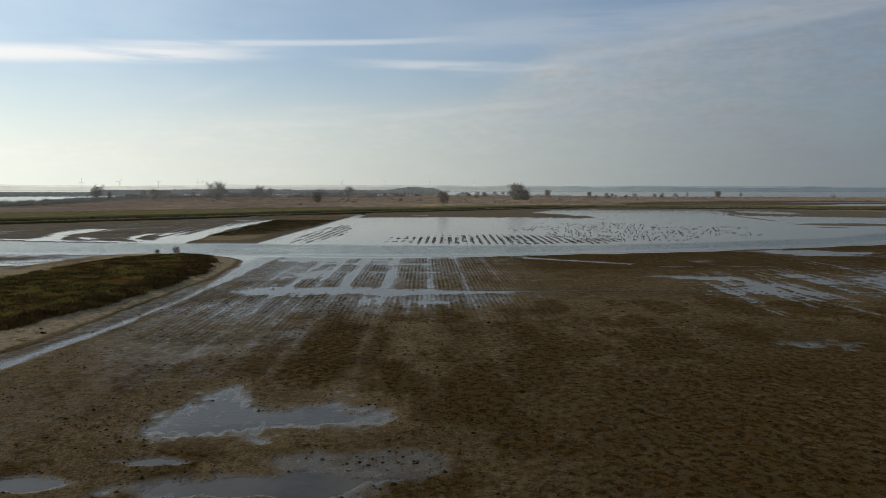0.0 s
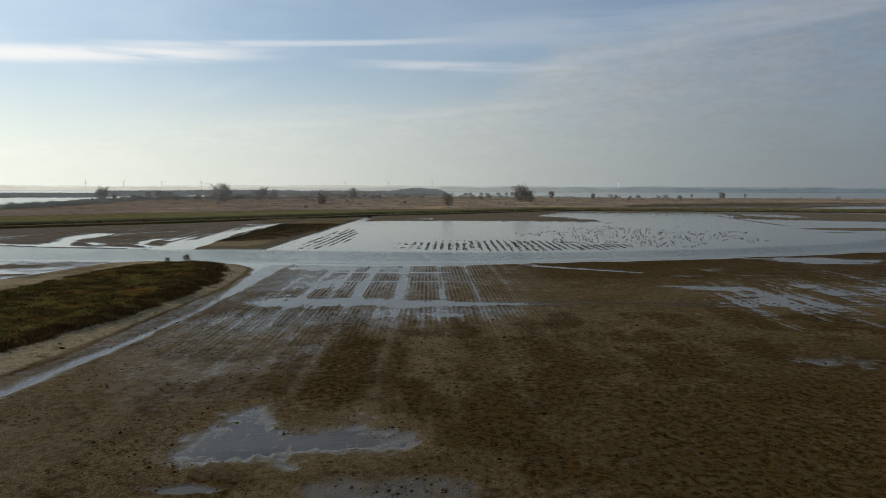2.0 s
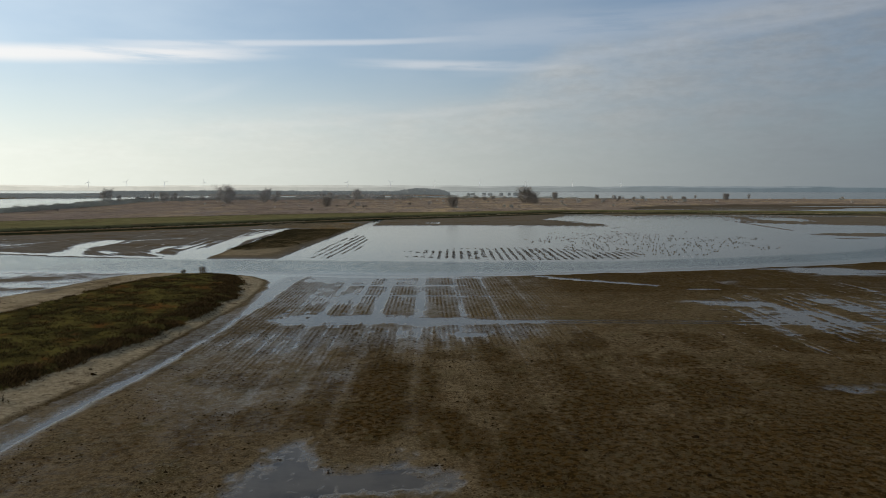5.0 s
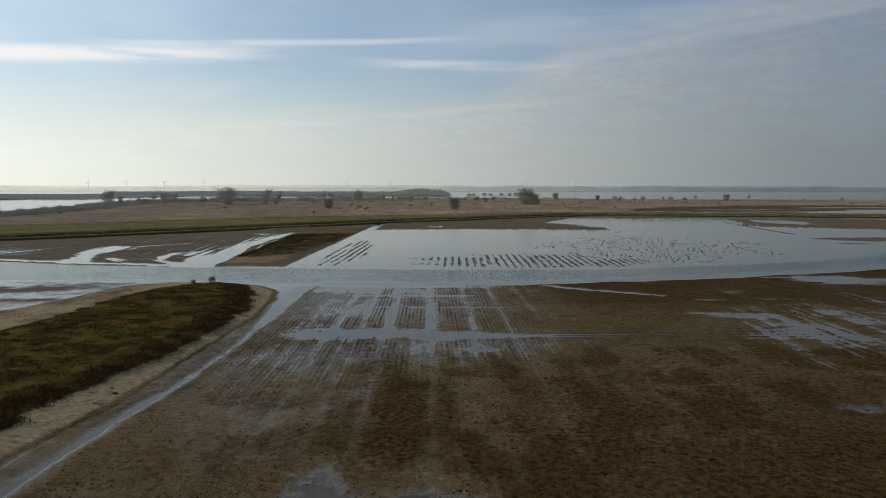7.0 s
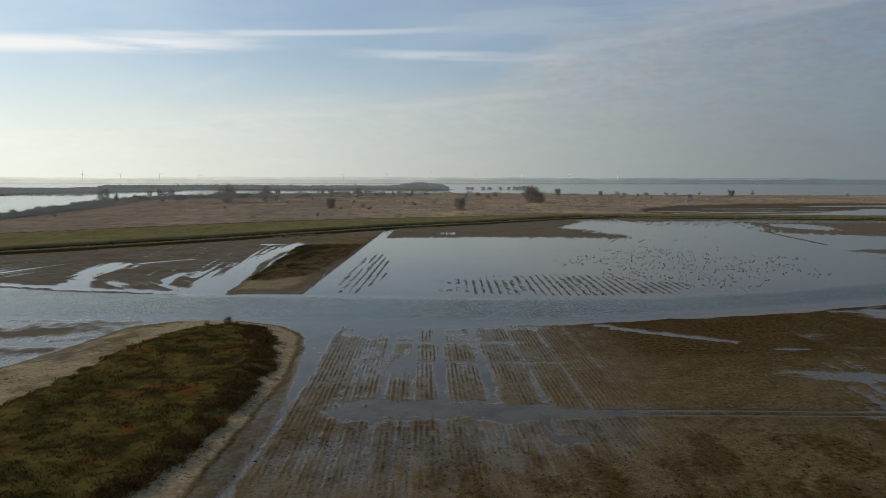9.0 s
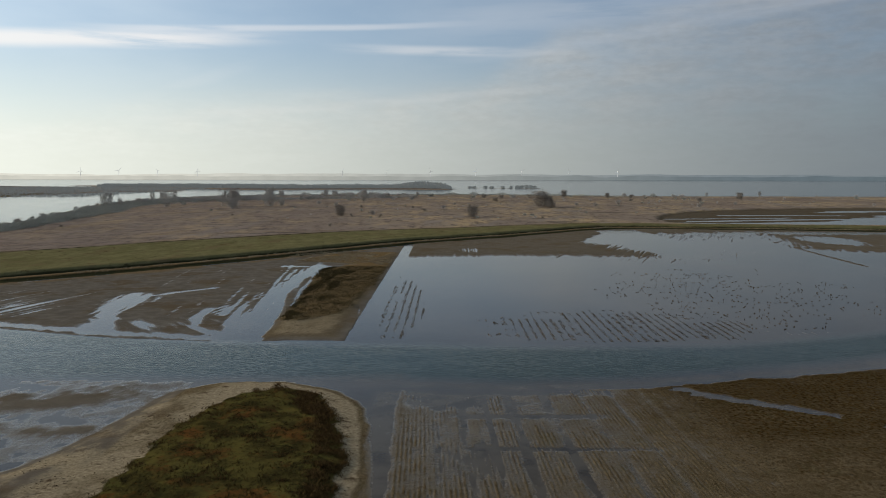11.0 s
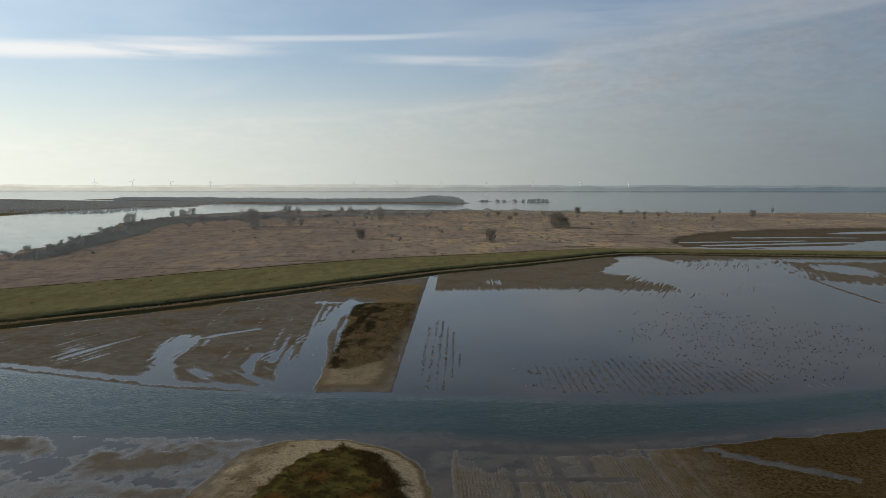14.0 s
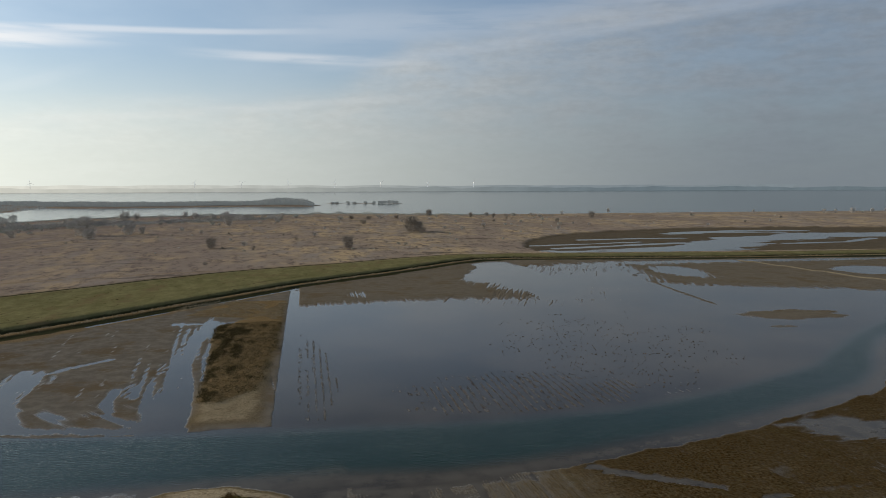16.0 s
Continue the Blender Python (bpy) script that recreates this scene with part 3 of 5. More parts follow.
def far_mud(x, y, h, z):
    """Mud with runnels beyond the channel, a strip of rough grass, a sand tip."""
    n1, n2, n3 = fbm(x / 1.1, y / 1.1, 1), fbm(x / 5, y / 5, 11), fbm(x / 22, y / 22, 21)
    dk = bank_side(x, y)
    far_bank = np.interp(x, [p[0] for p in FAR_BANK], [p[1] for p in FAR_BANK])
    dm = np.minimum(np.minimum(y - far_bank + 0.6 * n2, -34.3 - x + 0.35 * n1), -dk - 4)
    west, comb, runs = (fbm((x * 0.97 - y * 0.25) / 0.9, (x * 0.25 + y * 0.97) / 18, 62, 3), fbm((x * 0.75 + y * 0.65) / 0.8, (y * 0.75 - x * 0.65) / 12, 63, 3),
                        fbm((x * 0.99 + y * 0.10) / 0.8, (y * 0.99 - x * 0.10) / 20, 61, 3))
    k = smooth(x, -94, -88)
    skew = 0.85 * (west * (1 - k) + k * (comb * smooth(152 - y, 0, 6) * (x < -58) + runs * np.where(x < -58, smooth(y, 146, 152), 1.0)))
    runnel = line_dist([(-112, 148), (-98, 143), (-86, 139.4), (-75, 136.2), (-60, 132.8), (-49, 131)], x, y) / 1.5
    runnel = np.minimum(runnel, line_dist([(-77, 138), (-80, 148), (-84, 158), (-84.5, 168), (-86, 176)], x, y) / np.interp(y, [138, 150, 158, 166, 172, 178], [3.4, 2.2, 3.4, 5.6, 4.6, 1.4]))
    runnel = np.minimum(runnel, line_dist([(-84, 170), (-78, 178), (-72, 184)], x, y) / 1.1)
    runnel = np.minimum(runnel, 1.5 - 0.75 * np.maximum(blob(x, y, -104, 160, 11, 15), 0))
    runnel = np.minimum(runnel, line_dist([(-64.5, 158), (-64, 148), (-61.5, 141), (-55, 134)], x, y) / 1.0)
    runnel = np.minimum(runnel, 1.5 - 0.6 * np.maximum(blob(x, y, -73, 141.5, 13, 6), 0))
    spine = np.interp(y, [132, 148, 167, 193, 224], [-51, -53, -55.3, -56, -55.5])
    tongue = np.abs(x - spine) / np.interp(y, [130, 140, 155, 180, 205, 226, 229], [3.4, 4.6, 5.4, 5.0, 4.6, 3.9, 0.05]) + 0.22 * smooth(y, 150, 170)
    tongue = np.minimum(tongue, line_dist([(-65, 224.6), (-47, 223.4)], x, y) / 1.7)
    mud = 0.075 + 0.02 * n3 + 0.02 * skew + 0.006 * n1
    mud -= 0.14 * smooth(1.15 - runnel + 1.3 * skew, 0, 0.6) + 0.14 * smooth(1.15 - tongue + 1.9 * skew * smooth(y, 138, 160), 0, 0.5)
    dg, dtip = inside(GRASS_PATCH, x, y), inside(SAND_TIP, x, y)
    mud += smooth(dg + 1.6 * n2, -1, 2.5) * (0.28 + 0.12 * n1 + 0.1 * n2) + 0.22 * smooth(dtip + 1.2 * n2, 0, 4)
    mud += smooth(dk, -16, -9) * (0.15 + 0.1 * n2) - 0.28 * np.exp(-((dk + 8.6) / 1.0) ** 2) * smooth(fbm(x / 14, y / 14, 66), -0.1, 0.2)
    np.maximum(h, np.where(dm > -2, -0.5 + (mud + 0.5) * smooth(dm, -0.7, 0.4), -0.7), out=h)
    on = dm > -2
    z["sand"] += smooth(dtip + 1.5 * n2, 0, 4) * (1 - smooth(dg, 0, 2)) * 0.45 * on
    z["moss"] += smooth(dg + 1.6 * n2, -1, 1.5) * on * 0.3 * smooth(n2 + 0.5 * n1, -0.2, 0.4)
    z["straw"] += on * (smooth(dg + 1.6 * n2 + 0.8 * n1, -1, 1.5) * (0.55 + 0.3 * smooth(y + 6 * n2, 205, 235)) + smooth(dk + 3 * n2, -16, -10) * 0.6)
    z["marsh"][:] = np.maximum(z["marsh"], on * (1 - smooth(dg, -1, 1)) * (1 - 0.8 * smooth(dtip, 0, 3)))


def flooded(x, y, h, z):
    """Flooded stubble field, its rows just breaking the surface."""
    n1, n2 = fbm(x / 1.1, y / 1.1, 1), fbm(x / 5, y / 5, 11)
    along = fbm(x / 0.9, y / 9, 31)
    dk = bank_side(x, y)
    df = np.minimum(np.minimum(x + 33.8 + 0.3 * n1, y - np.interp(x, [-34, 0, 30, 60, 90], [130, 128, 131, 140, 160])), -dk - 4)
    beds = np.sin(x * 2 * np.pi / 1.45 + 1.0 * fbm(x / 3, y / 14, 71))
    thin = np.sin(x * 2 * np.pi / 0.68 + 1.4 * along)
    lie = -0.055 + 0.012 * n2 + 0.010 * n1
    stub = smooth(blob(x, y, 5, 140.5, 27, 17 - 0.12 * (x - 5)) + 0.1 + 0.5 * fbm(x / 4, y / 2.5, 73) + 0.012 * (x - 5), 0.0, 0.5) * smooth(y + 0.6 * n1, 129.2, 130.6)
    left = smooth(blob(x, y, -27.2, 162, 6.5, 44) + 0.8 * fbm(x / 1.2, y / 12, 74), 0.15, 0.5) * (y > 132) * 0.9
    lie = lie + np.maximum(stub, left) * (0.036 + 0.034 * beds + 0.014 * thin + 0.045 * fbm(x / 0.5, y / 1.2, 78))
    edge_y = np.interp(x, [-34, -31, -18, 0, 20, 34, 44, 51, 55, 62, 95, 120, 400], [262, 241, 247.5, 249.5, 249, 248, 248, 250, 330, 340, 346, 352, 352])
    rag = 7 * fbm(x / 0.5, y / 90, 75, 2) + 4 * fbm(x / 6, y / 40, 76)
    lie = lie + 0.16 * smooth(y - edge_y + rag * 0.8, -4, 14)
    lie = lie - 0.13 * smooth(blob(x, y, -11, 271, 3.4, 9) + 1.1 * fbm(x / 0.35, y / 30, 79, 2), 0.1, 0.6) - 0.2 * smooth(-30.8 - x, 0, 0.6)
    diag = 1.3 * fbm((x * 0.93 - y * 0.36) / 0.45, (x * 0.36 + y * 0.93) / 14, 77, 2)
    lie = lie + 0.11 * smooth(blob(x, y, 48, 260, 20, 15) + 1.5 * diag, 0.3, 0.7) + 0.08 * smooth(blob(x, y, 82, 332, 45, 22) + 1.5 * diag, 0.55, 1.0)
    wedge = x - np.interp(y, [246, 262, 276, 302, 318, 345], [52, 48, 42, 34.5, 37, 50]) + 9 * diag * smooth(y, 310, 290) + 3 * n2
    lie = lie - 0.22 * smooth(wedge, -1, 3) * (y > 246) * smooth(75 - x, 0, 12)
    dr = inside(MUD_RIGHT, x, y)
    lie = lie + 0.14 * smooth(dr + 7 * diag + 1.5 * n2, -2, 5) - 0.17 * smooth(blob(x, y, 136, 313, 12, 24) + 0.25 * n2 + 0.3 * diag, 0.02, 0.3) - 0.15 * smooth(blob(x, y, 225, 300, 22, 18) + 0.25 * n2, 0.0, 0.3)
    lie = lie + 0.13 * smooth(1 - line_dist([(108, 284), (105, 262), (102, 228)], x, y) / 1.6 + 0.5 * n1, 0, 0.8)
    lie = lie + 0.15 * smooth(blob(x, y, 116, 206, 20, 9.5) + 0.3 * n2 + 0.1 * n1, 0.0, 0.4) + 0.1 * smooth(blob(x, y, 100, 190, 6, 2) + 0.5 * n1, 0, .5)
    lie = lie + 0.14 * smooth(blob(x, y, 215, 255, 50, 28) + 0.3 * n2, 0.0, 0.3)
    causeway = line_dist([(189, 348), (197, 290), (202, 240)], x, y)
    lie = lie + 0.3 * smooth(2.2 - causeway, 0, 1.0) + 0.2 * smooth(dk, -14, -9) - 0.22 * np.exp(-((dk + 8.6) / 1.0) ** 2) * smooth(fbm(x / 14, y / 14, 66), 0.0, 0.3)
    h[:] = np.where(df > 0, np.maximum(h, lie - 0.3 * smooth(1.5 - df, 0, 1.5)), h)
    z["sand"] += smooth(2.2 - causeway, 0, 1) * 0.8 * (df > 0)
    z["marsh"][:] = np.maximum(z["marsh"], 0.7 * (df > 0))


def bank_and_heath(x, y, h, z):
    """The grassed bank with its ditch, and everything landward of it."""
    n1, n2, n3 = fbm(x / 1.1, y / 1.1, 1), fbm(x / 5, y / 5, 11), fbm(x / 22, y / 22, 21)
    dk = bank_side(x, y)
    ds2 = inside([(-5000, 100)] + SHORE + [(5000, 100)], x, y)
    back = smooth(dk, -8, -5)
    land = 0.65 * smooth(dk, -6.4, -4.2) - 0.45 * np.exp(-((dk + 7.4) / 0.9) ** 2) - 0.75 * np.exp(-((dk + 0.4) / 1.1) ** 2) + 0.65 * smooth(dk, 0.6, 3.0) - 0.85 * smooth(dk, 8, 45)
    land += smooth(dk, -6, 3) * (0.28 + 0.12 * n2 * smooth(dk, 8, 14) + 0.14 * n3) + 0.06 * n1
    land += smooth(ds2, 0, 60) * 0.5 * smooth(dk, 20, 60)
    land = np.where(dk > 12, np.minimum(land, 0.05 * (ds2 + 8 * n3 + 3 * n2)), land)
    dmarsh = inside(MARSH, x, y)
    chan = np.minimum(line_dist([(100, 408), (118, 400), (145, 397), (169, 409), (210, 420), (250, 455), (273, 480), (312, 485), (351, 508), (410, 502), (700, 480)], x, y) / 21.0,
                      line_dist([(112, 455), (150, 462), (190, 470)], x, y) / 2.6)
    chan = np.minimum(chan, line_dist([(120, 433), (160, 444), (213, 457), (240, 450)], x, y) / 4.5)
    chan = np.minimum(chan, line_dist([(160, 495), (205, 500), (235, 497)], x, y) / 4.0)
    chan = np.minimum(chan, line_dist([(262, 552), (323, 566), (375, 556)], x, y) / 6.5)
    chan = np.minimum(chan, line_dist([(250, 540), (300, 552), (345, 540)], x, y) / 7)
    chan = np.minimum(chan, line_dist([(280, 440), (330, 445), (370, 470)], x, y) / 3.5)
    wetl = 0.12 + 0.03 * n3 + 0.03 * fbm(x / 12, y / 6, 81) + 0.03 * fbm(x / 3, y / 2.2, 82) + 0.06 * fbm(x / 26, y / 2.0, 84, 3) - 0.3 * smooth(1.15 - chan + 0.6 * fbm(x / 18, y / 7, 83), 0, 0.5)
    land = np.where(dmarsh > -3, land + (wetl - land) * smooth(dmarsh + 3 * n2 + 9 * n3, -3, 3), land)
    e = np.where(back > 0, -0.4 + (land + 0.4) * back, -0.7)
    h[:] = np.where((dk > -8) & (ds2 > -60), np.maximum(h, e), h)
    wide = np.interp(x, [-400, -126, -98, -50, -24, 14, 60], [60, 55, 50, 43, 36, 26, 10])
    on = (1 - smooth(dmarsh, -6, -2)) * smooth(dk, -7, -5)
    z["meadow"] += smooth(dk, -6, -3) * smooth(wide + 8 - dk + 4 * n2, 0, 6) * on * np.interp(x, [40, 90], [1, 0.8])
    z["straw"] += on * 0.9 * np.exp(-((dk + 3.2) / 1.7) ** 2) * smooth(n2, -0.7, 0.0)
    # dark ditches, wide enough to paint shade onto both bank faces
    z["ditch"] += 1.2 * np.exp(-((dk + 6.6 + 0.4 * n2) / 1.9) ** 2) + np.exp(-((dk + 0.2 + 0.4 * n2) / 1.5) ** 2)
    z["ditch"] += on * 0.85 * np.exp(-((dk - wide - 5 + 0.8 * n2) / 1.1) ** 2) * (x < 60) + 0.5 * on * np.exp(-((dk - 9 + 0.5 * n2) / 0.8) ** 2) * smooth(n3, -0.3, 0.2)
    z["heath"] += smooth(dk - wide + 4 * n2, 2, 10) * (dmarsh < 9) * (ds2 > -30)
    z["path"] += on * 0.9 * smooth(3.0 - np.minimum(line_dist([(-145, 318), (-97, 337), (-51, 348), (-15, 369), (40, 395)], x, y), line_dist([(5, 560), (-20, 520), (20, 480), (90, 470)], x, y) * 1.3), 0, 2)
    z["path"] += 0.6 * np.exp(-((dk + 2.6 + 0.3 * n2) / 1.0) ** 2)
    boggy = smooth(dmarsh + 3 * n2 + 9 * n3, -2, 4)
    z["marsh"][:] = np.maximum(z["marsh"], 0.5 * boggy)
    z["dry"][:] = np.maximum(z["dry"], 0.8 * boggy)
    z["heath"] *= 1 - smooth(dmarsh + 3 * n2 + 9 * n3, -3, 2)


def far_land(x, y, h, z):
    """Low land over the river and beyond the lake."""
    n2, n3 = fbm(x / 5, y / 5, 11), fbm(x / 40, y / 40, 21)
    for outline, top in ((LEFT_LAND, 0.9), (ISLAND, 1.2)):
        di = inside(outline, x, y) + 14 * n3
        h[:] = np.where(di > -20, np.maximum(h, np.clip(di * 0.05, -0.7, top)), h)
    strand = line_dist([(20, 1508), (90, 1490), (158, 1478)], x, y)
    np.maximum(h, np.clip((7 - strand + 3 * n2) * 0.1, -0.7, 0.5), out=h)
    h[:] = np.where(y > 3900, np.maximum(h, np.clip((y - 3900 + 60 * n3) * 0.02, -0.7, 4)), h)
    z["heath"][:] = np.maximum(z["heath"], 0.8 * (y > 1000))


COVERS = ("sand", "moss", "meadow", "heath", "marsh", "dry", "straw", "path", "ditch")


def terrain(x, y):
    """Height of the ground above the water, and the zones of its cover."""
    shape, x, y = x.shape, x.ravel(), y.ravel()
    h = np.full(x.shape, -0.7)
    z = {k: np.zeros(x.shape) for k in COVERS}
    for where, fill in (((x > -30) & (y < 430), near_field), ((x > -110) & (x < -20) & (y < 112), spit), ((x < -50) & (y < 118), flats),
                        ((x < -33) & (y > 118) & (y < 330), far_mud), ((x > -36) & (x < 600) & (y > 125) & (y < 400), flooded),
                        ((y > 130) & (y < 1080), bank_and_heath), (y > 600, far_land)):
        if where.any():
            hs, zs = h[where], {k: v[where] for k, v in z.items()}
            fill(x[where], y[where], hs, zs)
            h[where] = hs
            for k in COVERS:
                z[k][where] = zs[k]
    h = np.where((y < 12) & (x < -60), 0.5, h)
    return h.reshape(shape), {k: np.clip(v, 0, 1).reshape(shape) for k, v in z.items()}


def sheet(name, xs, ys, mat, hole=()):
    """A grid of the terrain; holes are left where a finer sheet lies."""
    X, Y = np.meshgrid(xs, ys)
    H, zones = terrain(X, Y)
    nx, ny = len(xs), len(ys)
    idx = np.arange(nx * ny).reshape(ny, nx)
    quads = np.stack([idx[:-1, :-1], idx[:-1, 1:], idx[1:, 1:], idx[1:, :-1]], -1).reshape(-1, 4)
    cx, cy = (X[:-1, :-1] + X[1:, 1:]).ravel() / 2, (Y[:-1, :-1] + Y[1:, 1:]).ravel() / 2
    keep = np.ones(len(quads), bool)
    for x0, x1, y0, y1 in hole:
        keep &= ~((cx > x0) & (cx < x1) & (cy > y0) & (cy < y1))
    me = grid_mesh(name, np.stack([X, Y, H], -1).reshape(-1, 3), quads[keep])
    for layer, names in (("zone_a", ("sand", "moss", "meadow")), ("zone_b", ("heath", "marsh", "dry")), ("zone_c", ("straw", "path", "ditch"))):
        at = me.color_attributes.new(layer, "FLOAT_COLOR", "POINT")
        col = np.ones((nx * ny, 4), np.float32)
        for i, k in enumerate(names):
            col[:, i] = zones[k].ravel()
        at.data.foreach_set("color", col.ravel())
    me.materials.append(mat)
    ob = new(name, me)
    return ob


def grid_mesh(name, verts, faces, flat=False):
    """A mesh from numpy arrays, with equal face sizes."""
    me = bpy.data.meshes.new(name)
    k = faces.shape[1]
    me.vertices.add(len(verts))
    me.vertices.foreach_set("co", np.asarray(verts, np.float32).ravel())
    me.loops.add(faces.size)
    me.loops.foreach_set("vertex_index", faces.astype(np.int32).ravel())
    me.polygons.add(len(faces))
    me.polygons.foreach_set("loop_start", np.arange(0, faces.size, k, dtype=np.int32))
    me.update(calc_edges=True)
    me.polygons.foreach_set("use_smooth", np.full(len(faces), not flat))
    me.validate()
    return me


def steps(*spans):
    """Grid lines from (start, end, step) spans that follow on."""
    out = []
    for s, e, d in spans:
        out.extend(np.linspace(s, e, max(2, int(round((e - s) / d)) + 1))[:-1])
    return np.array(out + [spans[-1][1]])


NEARX, NEARY = (-27, 66), (14, 112)
FLOODX, FLOODY = (-36, 100), (128, 345)
gx = steps((-5000, -1200, 380), (-1200, -360, 28), (-360, -130, 3.5), (-130, -60, 0.5), (-60, -36, 0.45), (-36, -27, 0.75), (-27, 66, 1.0),
           (66, 100, 1.0), (100, 170, 1.0), (170, 420, 3), (420, 1000, 12), (1000, 5000, 400))
gy = steps((-600, 0, 60), (0, 14, 2), (14, 112, 0.8), (112, 128, 0.8), (128, 190, 0.6), (190, 290, 0.8), (290, 345, 0.9), (345, 400, 0.9), (400, 620, 3), (620, 1100, 6), (1100, 1800, 14), (1800, 3800, 200), (3800, 5000, 60))
tagged(sheet("ground", gx, gy, GROUND, [(*NEARX, *NEARY), (*FLOODX, *FLOODY)]), "brown tidal mud, sand, rough grass and straw-coloured heath", "ground", kind="structure")
tagged(sheet("ground_field", steps((-27, 16, 0.10), (16, 66, 0.17)), steps((14, 40, 0.16), (40, 66.6, 0.22), (66.6, 69.4, 0.1), (69.4, 112, 0.22)), GROUND), "wet brown ploughed mud with shallow furrows and puddles", "field", kind="structure")
tagged(sheet("ground_flooded_field", steps((-36, 40, 0.22), (40, 100, 0.27)), steps((128, 210, 0.5), (210, 345, 0.65)), GROUND), "flooded stubble field with rows breaking the water", "field", kind="structure")

# water lies level over all of it
wx = steps((-5000, -600, 400), (-600, -140, 30), (-140, 160, 1.5), (160, 600, 25), (600, 5000, 400))
wy = steps((-600, 14, 60), (14, 90, 2.5), (90, 160, 1.0), (160, 300, 2.5), (300, 1200, 25), (1200, 5000, 300))
WX, WY = np.meshgrid(wx, wy)
nb = np.interp(WX, [p[0] for p in NEAR_BANK], [p[1] for p in NEAR_BANK])
fb = np.interp(WX, [-5000, -160, -108, -77, -53, -34, 0, 25, 50, 80, 110, 150, 400], [200, 162, 145, 136, 131, 130, 128, 130, 138, 152, 178, 205, 330])
deep = smooth(WY - nb, 0.5, 7) * smooth(fb - WY, -1, 5) + (WY > 300) * ((WY > 620) | (WX < -150)) * 0.6
idx = np.arange(WX.size).reshape(WX.shape)
me = grid_mesh("water", np.stack([WX, WY, np.zeros_like(WX)], -1).reshape(-1, 3),
               np.stack([idx[:-1, :-1], idx[:-1, 1:], idx[1:, 1:], idx[1:, :-1]], -1).reshape(-1, 4))
at = me.color_attributes.new("depth", "FLOAT_COLOR", "POINT")
col = np.ones((WX.size, 4), np.float32)
col[:, 0] = np.clip(deep, 0, 1).ravel()
col[:, 1] = (0.7 * np.exp(-((WY - nb - 0.8) / 1.5) ** 2) * (WX > -24) + 0.85 * (WY < nb - 2) * (WX > -27) + 0.6 * np.exp(-((WY - 107 - 0.1 * (WX + 40)) / 3) ** 2) * (WX < -24) * (WX > -60)).ravel()
at.data.foreach_set("color", col.ravel())
me.materials.append(WATER)
tagged(new("water", me), "calm grey-blue water reflecting a pale sky", "water", kind="structure")


def lay(x, y):
    """Ground height at one place."""
    return float(terrain(np.array([float(x)]), np.array([float(y)]))[0][0])


# ---------------------------------------------------------------- things
def part(name, me, mat, parent, label=""):
    """One mesh object under a thing or a part."""
    if isinstance(me, bmesh.types.BMesh):
        bm, me = me, bpy.data.meshes.new(name)
        bm.to_mesh(me)
        bm.free()
    me.materials.append(mat)
    ob = new(name, me)
    ob.parent = parent
    if label:
        tagged(ob, label)
    return ob


def tube(bm, pts, radii, sides=6):
    """A tapered limb through points."""
    rings = []
    for i, p in enumerate(pts):
        ahead = (Vector(pts[min(i + 1, len(pts) - 1)]) - Vector(pts[max(i - 1, 0)])).normalized()
        u = ahead.orthogonal().normalized()
        v = ahead.cross(u)
        rings.append([bm.verts.new(Vector(p) + (u * math.cos(k * 2 * math.pi / sides) + v * math.sin(k * 2 * math.pi / sides)) * radii[i]) for k in range(sides)])
    for ra, rb in zip(rings[:-1], rings[1:]):
        for k in range(sides):
            bm.faces.new((ra[k], ra[(k + 1) % sides], rb[(k + 1) % sides], rb[k]))
    bm.faces.new(rings[-1])
    bm.faces.new(rings[0][::-1])


def twig_mesh(name, tips, rnd, count, size, spread):
    """A loose crown of small slivers round limb tips."""
    pick = tips
    at = pick + rnd.normal(0, 1, (count, 3)) * spread
    at[:, 2] = np.maximum(at[:, 2], 0.15)
    way = rnd.normal(0, 1, (count, 3)) + np.array([0, 0, 0.7])
    way /= np.linalg.norm(way, axis=1)[:, None]
    across = np.cross(way, rnd.normal(0, 1, (count, 3)))
    across /= np.linalg.norm(across, axis=1)[:, None] + 1e-6
    ln = size * rnd.uniform(0.6, 1.6, (count, 1))
    v = np.stack([at - across * ln * 0.11, at + across * ln * 0.11, at + way * ln], 1).reshape(-1, 3)
    return grid_mesh(name, v, np.arange(count * 3).reshape(-1, 3), True)


